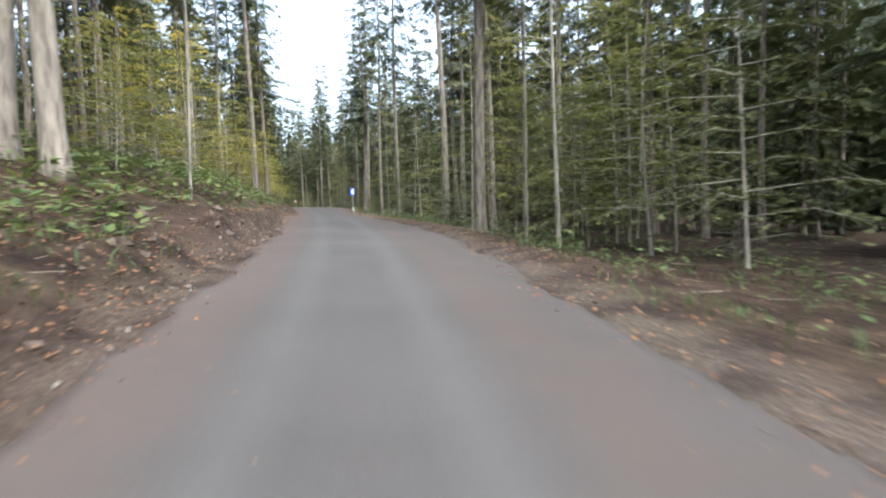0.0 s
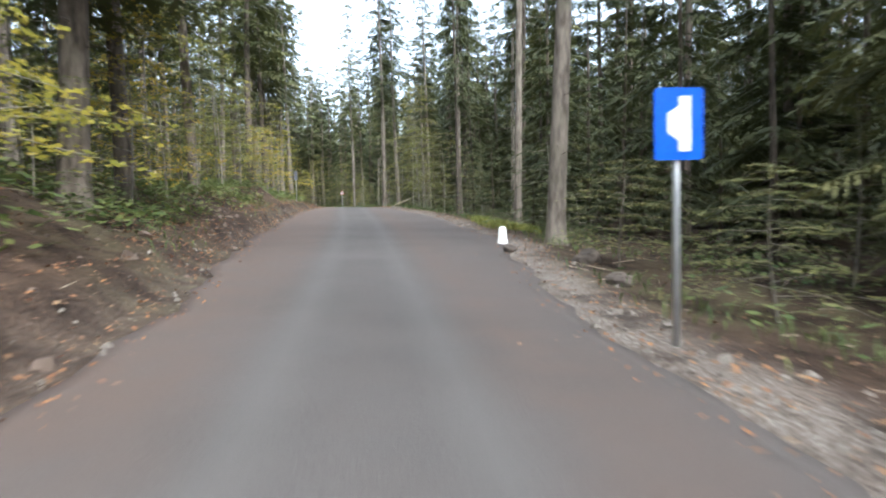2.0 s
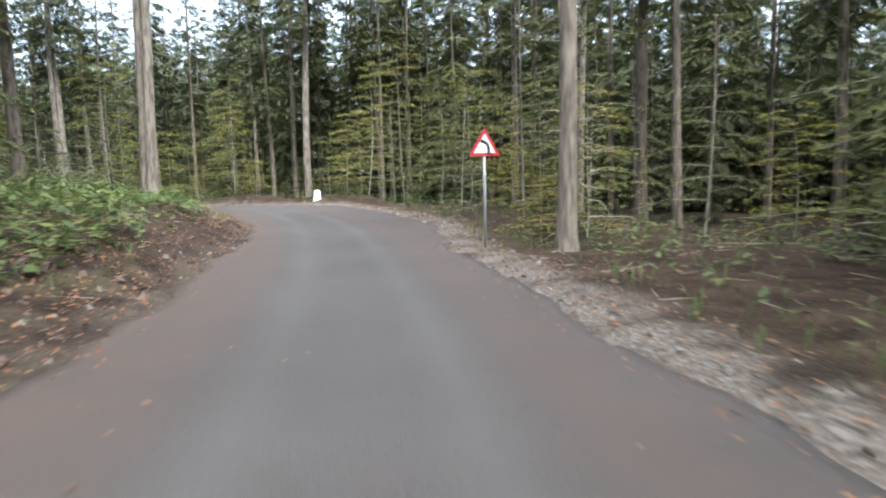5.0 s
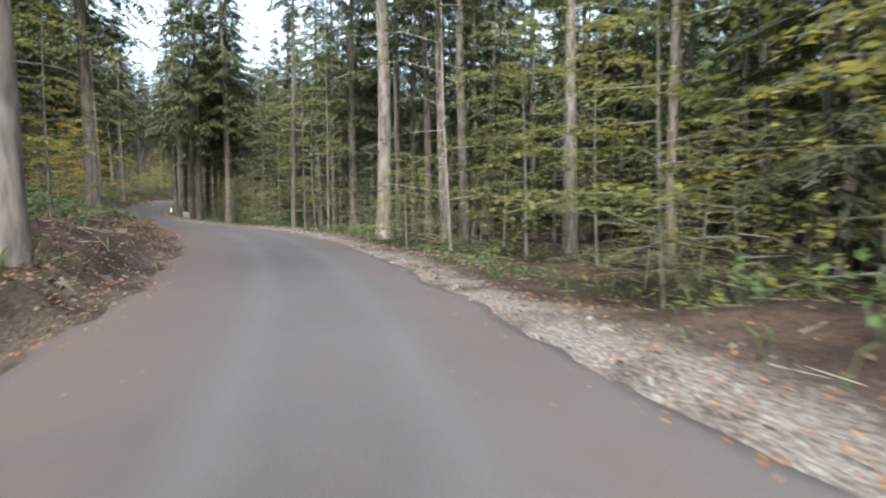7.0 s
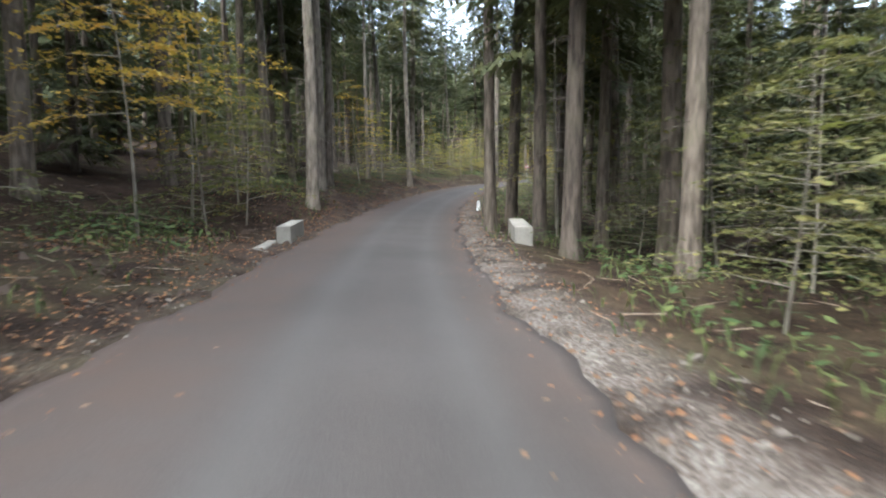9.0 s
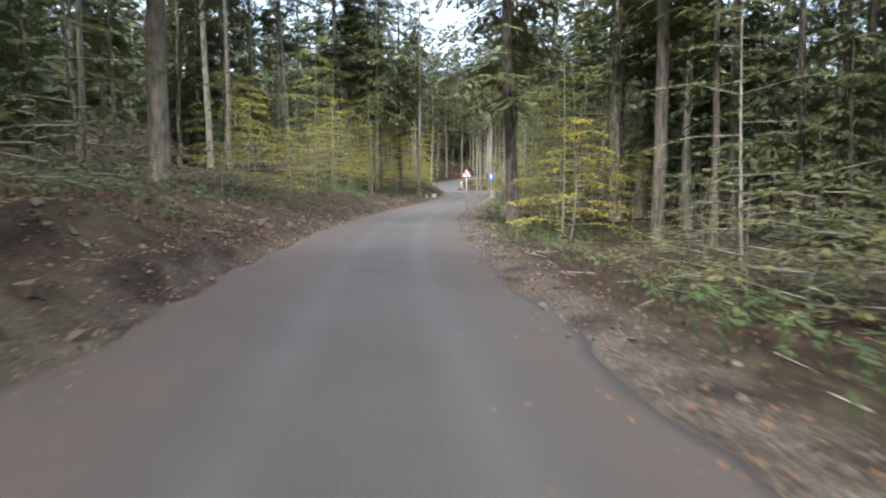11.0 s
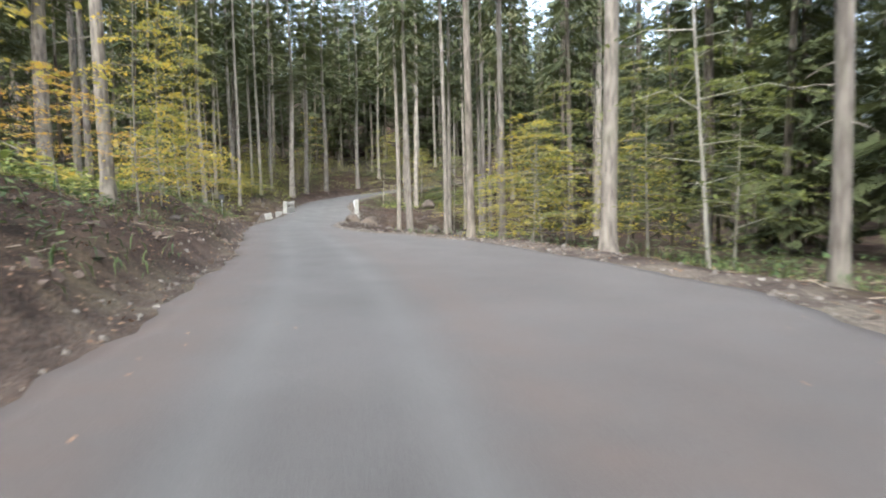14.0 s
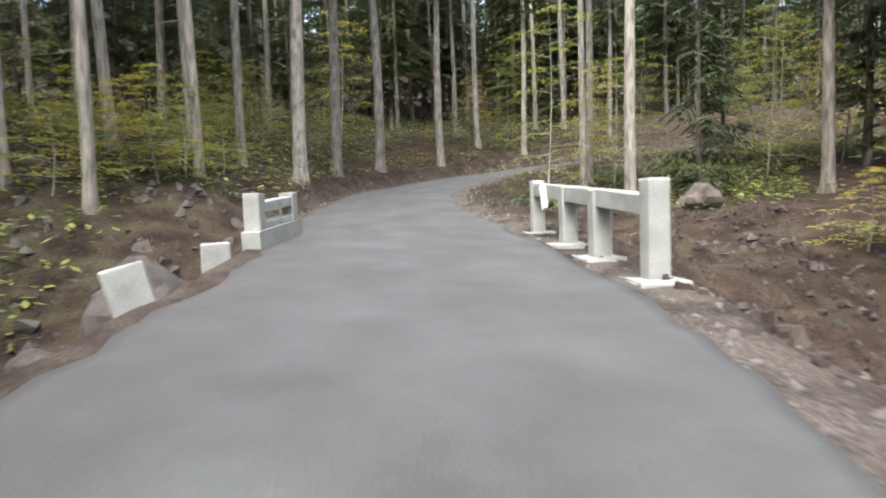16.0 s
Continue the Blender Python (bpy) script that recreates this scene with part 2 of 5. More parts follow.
STEEL = plain("galvanised_steel", (0.42, 0.42, 0.41), 0.45, 0.5, 0.6, 0.2, 4, 0.1)
SIGN_BACK = plain("dull_sign_back", (0.10, 0.10, 0.105), 0.6, 0.3, 0.3, 0.2, 5, 0.1)
BLUE = plain("blue_sign_paint", (0.01, 0.10, 0.62), 0.35, 0.5, 0, 0.06, 2, 0.02)
RED = plain("red_sign_paint", (0.40, 0.025, 0.03), 0.35, 0.5, 0, 0.06, 2, 0.02)
SIGN_WHITE = plain("white_sign_paint", (0.82, 0.83, 0.82), 0.35, 0.5, 0, 0.04, 2, 0.02)
BLACK = plain("black_sign_paint", (0.015, 0.015, 0.016), 0.4, 0.4, 0, 0.05, 2, 0.02)
DEADWOOD = bark("bare_dead_wood", (0.13, 0.105, 0.08), (0.30, 0.25, 0.20), 0.2)

# ---- the plan: road line, its edges, the lie of the land ----
ROAD_LOWER = [(1.0, -60.0, -1.80, 0.0), (0.5, -30.0, -0.90, 30.0), (0.0, 0.0, 0.00, 60.0), (-0.6, 13.6, 0.75, 73.4), (-1.8, 26.7, 1.25, 86.4), (-3.1, 39.3, 1.55, 98.8), (-4.4, 51.4, 1.87, 110.9), (-5.9, 63.3, 2.19, 123.0), (-7.5, 75.0, 2.61, 134.8), (-9.4, 86.5, 3.13, 146.6), (-11.3, 97.8, 3.42, 158.3), (-13.5, 108.8, 3.45, 169.9), (-16.3, 119.6, 3.46, 181.4), (-19.6, 129.9, 3.54, 192.9), (-23.9, 139.3, 3.72, 204.4), (-29.7, 147.3, 3.90, 215.7), (-37.0, 153.6, 3.85, 227.0), (-45.3, 158.2, 3.79, 238.4), (-54.5, 161.7, 3.77, 249.7), (-64.5, 164.1, 3.59, 261.0), (-74.6, 165.4, 3.35, 271.7), (-84.5, 166.9, 3.19, 282.2), (-94.7, 169.1, 3.23, 292.9), (-105.1, 172.0, 3.36, 303.9)]
ROAD_UPPER = [(-115.7, 175.7, 3.55, 315.2), (-126.4, 180.1, 3.72, 326.9), (-137.2, 185.4, 3.87, 338.7), (-147.7, 191.5, 4.04, 350.7), (-157.8, 197.9, 4.24, 362.4), (-167.2, 204.2, 4.66, 373.6), (-176.7, 210.0, 5.04, 384.6), (-186.3, 214.8, 5.36, 395.3), (-195.7, 218.6, 5.65, 405.4), (-204.7, 222.2, 5.83, 415.1), (-213.4, 226.3, 5.95, 424.7), (-221.4, 230.5, 6.44, 433.7), (-229.3, 234.7, 7.12, 442.7), (-236.4, 240.3, 8.02, 451.7), (-240.5, 248.3, 9.01, 460.7), (-241.0, 257.3, 10.00, 469.7), (-239.2, 266.1, 10.90, 478.7), (-236.8, 274.7, 11.62, 487.7), (-234.4, 283.4, 12.07, 496.7), (-232.0, 292.1, 12.43, 505.7), (-229.5, 300.7, 12.70, 514.7), (-227.1, 309.4, 12.97, 523.7), (-224.7, 318.1, 13.24, 532.7), (-222.3, 326.7, 13.51, 541.7)]
WIDTHS = [(0, -2.1, 2.1), (66, -2.0, 2.3), (79, -1.95, 2.6), (92, -2.3, 2.2), (105, -2.15, 2.15), (117, -2.1, 2.2), (129, -3.2, 3.8), (141, -3.2, 3.7), (153, -2.4, 2.6), (169, -2.2, 2.2), (194, -2.3, 2.0), (199, -1.95, 2.9), (204, -2.1, 3.2), (215, -2.45, 3.7), (222, -2.6, 2.8), (233, -2.4, 1.9), (256, -2.3, 1.6), (268, -2.25, 1.15), (278, -2.3, 1.4), (333, -2.25, 1.85), (357, -2.2, 2.1), (371, -2.15, 2.4), (379, -2.2, 2.5), (384, -2.2, 3.2), (388, -2.15, 4.6), (392, -2.1, 5.5), (401, -1.9, 4.8), (411, -2.15, 2.2), (421, -2.3, 1.8), (426, -2.3, 2.1), (431, -2.0, 3.0), (439, -1.7, 3.3), (447, -2.0, 2.5), (460, -2.1, 2.1), (600, -2.1, 2.1)]
# height of the cut bank beside the road's left edge, and of the land beyond the right edge, along the road
BANK = [(0, 1.5), (70, 1.6), (95, 1.7), (108, 1.5), (118, 1.15), (132, 1.3), (150, 1.1), (190, 0.8), (204, 0.7), (212, 1.15), (238, 1.1), (252, 0.9), (268, 0.8), (281, 0.6), (284, 0.2), (290, 0.2), (294, 0.7), (305, 0.9), (330, 1.0), (355, 0.85), (368, 0.8), (371, 0.25), (377, 0.25), (381, 1.0), (388, 1.7), (402, 1.5), (418, 1.0), (427, 0.2), (436, 0.1), (441, 0.9), (447, 1.6), (470, 1.9), (600, 1.7)]
SIDE = [(0, -0.4), (100, -0.35), (125, -0.25), (150, -0.4), (185, 0.0), (205, 0.1), (225, -0.2), (250, -0.35), (330, -0.35), (365, -0.3), (385, -0.45), (402, -0.5), (411, -0.7), (428, -0.9), (440, -0.9), (447, -0.6), (470, -0.7), (600, -0.5)]
# the road's cross fall in degrees, right edge up, along the road
CROSS_FALL = [(0, -1.2), (60, -1.2), (82, -2.0), (95, -2.3), (120, -2.1), (132, -1.3), (144, -1.5), (165, -1.0), (195, 0.0), (213, 0.6), (225, 0.0), (245, -1.2), (258, -0.4), (270, -0.9), (281, -1.2), (335, -1.6), (348, -1.0), (371, -0.9), (383, -0.9), (394, -0.1), (405, -0.3), (414, -2.0), (424, -2.7), (434, -1.7), (450, -1.0), (600, -0.5)]
GULLY_AT, GULLY_HALF = 431.0, 6.0


def spline(knots, step):
    """Points about every step metres on a smooth line through the knots."""
    k = np.array(knots, float)
    k = np.vstack([2 * k[0] - k[1], k, 2 * k[-1] - k[-2]])
    out = []
    for a, b, c, d in zip(k[:-3], k[1:-2], k[2:-1], k[3:]):
        n = max(1, int(round(np.linalg.norm((c - b)[:2]) / step)))
        u = (np.arange(n) / n)[:, None]
        out.append(0.5 * (2 * b + (c - a) * u + (2 * a - 5 * b + 4 * c - d) * u**2 + (3 * b - a - 3 * c + d) * u**3))
    return np.vstack(out + [k[-2:-1]])


LINE = spline(ROAD_LOWER + ROAD_UPPER, 1.0)
ALONG = LINE[:, 3]
AHEAD = np.gradient(LINE[:, :2], axis=0)
AHEAD /= np.linalg.norm(AHEAD, axis=1)[:, None]
RIGHT = np.stack([AHEAD[:, 1], -AHEAD[:, 0]], 1)


def column(rows, n):
    return [r[0] for r in rows], [r[n] for r in rows]


def edges(s):
    """The road's left and right edge, in metres from its line."""
    return np.interp(s, *column(WIDTHS, 1)), np.interp(s, *column(WIDTHS, 2))


def wave(x, y, seed=0.0):
    """Gentle uneven land, about -1 to 1."""
    return (np.sin(0.43 * x + 1.7 * np.sin(0.31 * y + seed)) + np.sin(0.61 * y + seed + 1.3 * np.sin(0.37 * x)) + 0.6 * np.sin(1.3 * x + 0.9 * y + seed) + 0.5 * np.sin(1.1 * y - 1.7 * x + 2 * seed)) / 3.1


def smooth(u):
    u = np.clip(u, 0, 1)
    return u * u * (3 - 2 * u)


def station(x, y):
    """Where a place lies along the road, how far to its right, and the road's height there."""
    x, y = np.atleast_1d(np.asarray(x, float)), np.atleast_1d(np.asarray(y, float))
    s, d, z = np.empty_like(x), np.empty_like(x), np.empty_like(x)
    for lo in range(0, len(x), 20000):
        p = np.stack([x[lo:lo + 20000], y[lo:lo + 20000]], 1)
        far = (p[:, :1] - LINE[:, 0]) ** 2 + (p[:, 1:] - LINE[:, 1]) ** 2
        i = far.argmin(1)
        off = p - LINE[i, :2]
        s[lo:lo + 20000] = ALONG[i] + (off * AHEAD[i]).sum(1)
        d[lo:lo + 20000] = (off * RIGHT[i]).sum(1)
        w = (far + 4.0) ** -3
        z[lo:lo + 20000] = (w * LINE[:, 2]).sum(1) / w.sum(1)
    z += np.tan(np.radians(np.interp(s, *column(CROSS_FALL, 1)))) * np.clip(d, -8, 8)
    return s, d, z


def land(x, y):
    """The height of the ground at a place."""
    s, d, z = station(x, y)
    left, right = edges(s)
    bank, side = np.interp(s, *column(BANK, 1)), np.interp(s, *column(SIDE, 1))
    u, v = left - d, d - right
    # further off the land forgets the road
    bank = bank + (1.3 - bank) * smooth((u - 5) / 9)
    side = side + (-0.5 - side) * smooth((v - 4) / 8)
    x, y = np.atleast_1d(x), np.atleast_1d(y)
    rough = wave(x, y) + 0.4 * wave(2.9 * x, 2.7 * y, 1.0)
    steep = 1.3 + 0.5 * np.sin(0.21 * s) + 0.3 * np.sin(0.77 * s)
    up = bank * (0.38 * smooth((u - 0.3) / (0.45 * steep)) + 0.62 * smooth((u - 0.8) / (2.2 * steep))) * (1 + 0.16 * rough) + 0.13 * np.clip(u - 3.5, 0, 30) + 0.10 * rough * smooth((u - 0.6) / 2)
    down = side * smooth((v - 0.9) / 2.6) - 0.03 * np.clip(v - 4, 0, 40) + 0.12 * rough * smooth((v - 0.5) / 2) + 0.10 * smooth(v / 0.5) * smooth((1.6 - v) / 0.9) * (0.4 + 0.6 * rough)
    down = down + 0.5 * smooth((s - 212) / 5) * smooth((236 - s) / 5) * np.exp(-((v - 2.1) / 1.0) ** 2) * (1 + 0.35 * rough)
    # heaped earth and a stream channel below the road by the bridge
    heap = smooth((s - 407) / 5) * smooth((449 - s) / 5) * smooth((v - 0.7) / 1.4) * smooth((17 - v) / 6)
    down = down + heap * (0.34 * wave(1.7 * x, 1.9 * y, 2.0) + 0.22 * wave(4.3 * x, 3.9 * y, 5.0) + 0.25)
    down = down - 1.3 * np.exp(-((s - 430 - 0.25 * v) / 3.6) ** 2) * smooth((v - 0.6) / 1.6)
    gully = np.exp(-((s - GULLY_AT) / GULLY_HALF) ** 2)
    up = up - gully * 1.9 * smooth((u - 0.35) / 0.8)
    # the slope that the road climbs beyond the bridge
    hill = smooth((s - 434) / 10) * 0.15 * np.clip(u - 3, 0, 40)
    # wooded slopes close the view further off
    hill = hill + 0.36 * np.clip(u - 32, 0, 60)
    down = down + 0.33 * np.clip(v - 38, 0, 60)
    return z + np.where(u > 0, up + hill, np.where(v > 0, down, -0.045))

# ---- building helpers ----


def mesh_of(name, verts, faces, mat, shade=False):
    me = bpy.data.meshes.new(name)
    me.from_pydata([tuple(map(float, v)) for v in verts], [], faces)
    if mat:
        me.materials.append(mat)
    if shade:
        me.polygons.foreach_set("use_smooth", [True] * len(me.polygons))
    me.update()
    return me


def quads_mesh(name, corners, mat, faces=None):
    """One mesh of loose pieces with the same number of corners, from an array of n x corners x 3; faces: those of one piece, if it is solid."""
    corners = np.asarray(corners, np.float32)
    n, c = corners.shape[:2]
    faces = np.arange(c)[None] if faces is None else faces
    count, wide = n * len(faces), faces.shape[1]
    index = (np.arange(n)[:, None, None] * c + faces).astype(np.int32).ravel()
    me = bpy.data.meshes.new(name)
    me.vertices.add(c * n)
    me.vertices.foreach_set("co", corners.ravel())
    me.loops.add(len(index))
    me.loops.foreach_set("vertex_index", index)
    me.polygons.add(count)
    me.polygons.foreach_set("loop_start", np.arange(0, count * wide, wide, dtype=np.int32))
    me.polygons.foreach_set("loop_total", np.full(count, wide, np.int32))
    me.polygons.foreach_set("use_smooth", np.zeros(count, bool))
    me.materials.append(mat)
    me.update(calc_edges=True)
    me.validate()
    return me


def part(name, me, parent, label=""):
    ob = new(name, me)
    ob.parent = parent
    return tagged(ob, label)


def thing(name, label, category, group="", at=None, turn=0.0):
    ob = new(name)
    ob.empty_display_size = 0.2
    if at is not None:
        ob.matrix_basis = pose(*at, 0, 0, turn)
    return tagged(ob, label, category, group)


def bm_mesh(bm, name, mat, shade=False):
    me = bpy.data.meshes.new(name)
    bm.to_mesh(me)
    bm.free()
    me.materials.append(mat)
    if shade:
        me.polygons.foreach_set("use_smooth", [True] * len(me.polygons))
    return me


def box(sx, sy, sz, bevel=0.02, base=True, wear=0.0, seed=0):
    """A bevelled block, standing on z = 0, a little worn."""
    bm = bmesh.new()
    bmesh.ops.create_cube(bm, size=1.0)
    bmesh.ops.scale(bm, vec=(sx, sy, sz), verts=bm.verts)
    if base:
        bmesh.ops.translate(bm, vec=(0, 0, sz / 2), verts=bm.verts)
    if bevel:
        bmesh.ops.bevel(bm, geom=bm.edges[:], offset=bevel, segments=2, affect="EDGES", profile=0.6)
    if wear:
        rng = random.Random(seed)
        for v in bm.verts:
            v.co += Vector((rng.uniform(-1, 1), rng.uniform(-1, 1), rng.uniform(-1, 1))) * wear
    return bm


def tube(points, radii, sides=8, cap=True):
    """A bent tapered tube: vertices and faces."""
    points, verts, faces = np.asarray(points, float), [], []
    for i, (p, r) in enumerate(zip(points, radii)):
        way = points[min(i + 1, len(points) - 1)] - points[max(i - 1, 0)]
        way = way / (np.linalg.norm(way) + 1e-9)
        a = np.cross(way, (0.3, 0.9, 0.1) if abs(way[2]) > 0.9 else (0, 0, 1))
        a /= np.linalg.norm(a) + 1e-9
        b = np.cross(way, a)
        for j in range(sides):
            w = 2 * math.pi * j / sides
            verts.append(p + r * (math.cos(w) * a + math.sin(w) * b))
    for i in range(len(points) - 1):
        for j in range(sides):
            k = (j + 1) % sides
            faces.append((i * sides + j, i * sides + k, (i + 1) * sides + k, (i + 1) * sides + j))
    if cap:
        faces.append(tuple(range((len(points) - 1) * sides, len(points) * sides)))
        faces.append(tuple(range(sides))[::-1])
    return verts, faces


def joined(pieces):
    verts, faces = [], []
    for v, f in pieces:
        o = len(verts)
        verts += list(v)
        faces += [tuple(i + o for i in one) for one in f]
    return verts, faces


def ground_at(x, y):
    return float(land([x], [y])[0])


def beside(s, d):
    """The place d metres to the right of the road's line, s metres along it, and the road's heading there in degrees."""
    i = int(np.clip(np.searchsorted(ALONG, s) - 1, 0, len(LINE) - 2))
    u = (s - ALONG[i]) / (ALONG[i + 1] - ALONG[i])
    p = LINE[i, :2] * (1 - u) + LINE[i + 1, :2] * u
    r = RIGHT[i] * (1 - u) + RIGHT[i + 1] * u
    q = p + d * r
    return float(q[0]), float(q[1]), math.degrees(math.atan2(-AHEAD[i][0], AHEAD[i][1]))


# ---- ground: a fine strip along the road and a coarse sheet out to the horizon ----


def build_ground():
    rows_s = np.arange(1.0, ALONG[-1] - 1, 0.6)
    out = np.array([0.0, 0.12, 0.3, 0.55, 0.85, 1.2, 1.6, 2.1, 2.7, 3.4, 4.3, 5.5, 7.0, 9.0, 11.5])
    left, right = edges(rows_s)
    wob = 0.12 * np.sin(rows_s * 1.9) + 0.10 * np.sin(rows_s * 0.83 + 1)
    cols = np.concatenate([(left - 0.0 + wob)[:, None] - out[::-1], (left + wob)[:, None] + 0.4, np.zeros((len(rows_s), 1)), (right + wob)[:, None] - 0.4, (right + wob)[:, None] + out], 1)
    i = np.clip(np.searchsorted(ALONG, rows_s) - 1, 0, len(LINE) - 2)
    u = ((rows_s - ALONG[i]) / (ALONG[i + 1] - ALONG[i]))[:, None]
    p = LINE[i, :2] * (1 - u) + LINE[i + 1, :2] * u
    r = RIGHT[i] * (1 - u) + RIGHT[i + 1] * u
    x, y = p[:, :1] + cols * r[:, :1], p[:, 1:] + cols * r[:, 1:]
    z = land(x.ravel(), y.ravel())
    n, m = cols.shape
    a = np.arange(n * m).reshape(n, m)
    faces = np.stack([a[:-1, :-1], a[:-1, 1:], a[1:, 1:], a[1:, :-1]], -1).reshape(-1, 4)
    verts = np.stack([x.ravel(), y.ravel(), z], 1)
    gx = np.r_[-2500, -900, np.arange(-350, 121, 3.0), 700, 2200]
    gy = np.r_[-2200, -700, np.arange(-130, 401, 3.0), 900, 2500]
    cx, cy = np.meshgrid(gx, gy)
    fx, fy = np.clip(cx, -350, 121), np.clip(cy, -130, 401)
    s, d, _ = station(fx.ravel(), fy.ravel())
    cz = land(fx.ravel(), fy.ravel()) - 0.12 * (np.abs(d) < 20)
    b = np.arange(cx.size).reshape(cx.shape) + len(verts)
    coarse = np.stack([b[:-1, :-1], b[:-1, 1:], b[1:, 1:], b[1:, :-1]], -1).reshape(-1, 4)
    near = (np.abs(d) < 7.5)[coarse - len(verts)].any(1)
    inside = near & ((s > 3) & (s < ALONG[-1] - 3))[coarse - len(verts)].all(1)
    verts = np.vstack([verts, np.stack([cx.ravel(), cy.ravel(), cz], 1)])
    faces = np.vstack([faces, coarse[~inside]])
    me = mesh_of("ground", verts, faces.tolist(), FLOOR, True)
    s, d, _ = station(verts[:, 0], verts[:, 1])
    left, right = edges(s)
    berm = smooth((d - right + 0.3) / 0.2) * smooth((1.15 - d + right) / 0.9) * np.interp(s, [0, 95, 118, 290, 320, 600], [0.3, 0.3, 1.0, 1.0, 0.45, 0.45]) + 0.2 * smooth((left - d + 0.3) / 0.2) * smooth((0.9 - left + d) / 0.6)
    me.attributes.new("gravel", "FLOAT", "POINT").data.foreach_set("value", berm.astype(np.float32))
    tagged(new("ground", me), "brown forest floor with litter, moss and cut soil banks", "ground", kind="structure")


def build_road():
    rows_s = np.arange(1.0, ALONG[-1] - 1, 0.5)
    left, right = edges(rows_s)
    wob = 0.07 * np.sin(rows_s * 2.3) + 0.06 * np.sin(rows_s * 0.9 + 1) + 0.05 * np.sin(rows_s * 6.7 + 2)
    wob2 = 0.07 * np.sin(rows_s * 1.7 + 2) + 0.06 * np.sin(rows_s * 1.1) + 0.05 * np.sin(rows_s * 7.1)
    share = np.array([0, 0.0, 0.04, 0.2, 0.4, 0.5, 0.6, 0.8, 0.96, 1.0, 1.0])
    l, r = (left + wob)[:, None], (right + wob2)[:, None]
    cols = l + (r - l) * share
    i = np.clip(np.searchsorted(ALONG, rows_s) - 1, 0, len(LINE) - 2)
    u = ((rows_s - ALONG[i]) / (ALONG[i + 1] - ALONG[i]))[:, None]
    p = LINE[i, :2] * (1 - u) + LINE[i + 1, :2] * u
    n_ = RIGHT[i] * (1 - u) + RIGHT[i + 1] * u
    x, y = p[:, :1] + cols * n_[:, :1], p[:, 1:] + cols * n_[:, 1:]
    z = station(x.ravel(), y.ravel())[2].reshape(x.shape)
    crown = 0.035 * (1 - (2 * share - 1) ** 2)
    z = z + crown + 0.01 * wave(x * 2, y * 2)
    z[:, 0] -= 0.25
    z[:, -1] -= 0.25
    n, m = cols.shape
    a = np.arange(n * m).reshape(n, m)
    faces = np.stack([a[:-1, :-1], a[:-1, 1:], a[1:, 1:], a[1:, :-1]], -1).reshape(-1, 4)
    me = mesh_of("road", np.stack([x.ravel(), y.ravel(), z.ravel()], 1), faces.tolist(), ASPHALT, True)
    uv = me.uv_layers.new(name="across")
    # the same measure across at every width, so that wheel tracks keep to the carriageway
    across = np.clip(0.5 + cols / 4.4, 0, 1)
    across[:, :2], across[:, -2:] = 0.0, 1.0
    at = np.stack([across.ravel(), np.repeat(rows_s, m) / 10], 1)[faces.ravel()]
    uv.data.foreach_set("uv", at.ravel())
    tagged(new("road", me), "narrow worn grey asphalt forest road with dusty edges", "road", kind="structure")


build_ground()
build_road()

# ---- trees ----


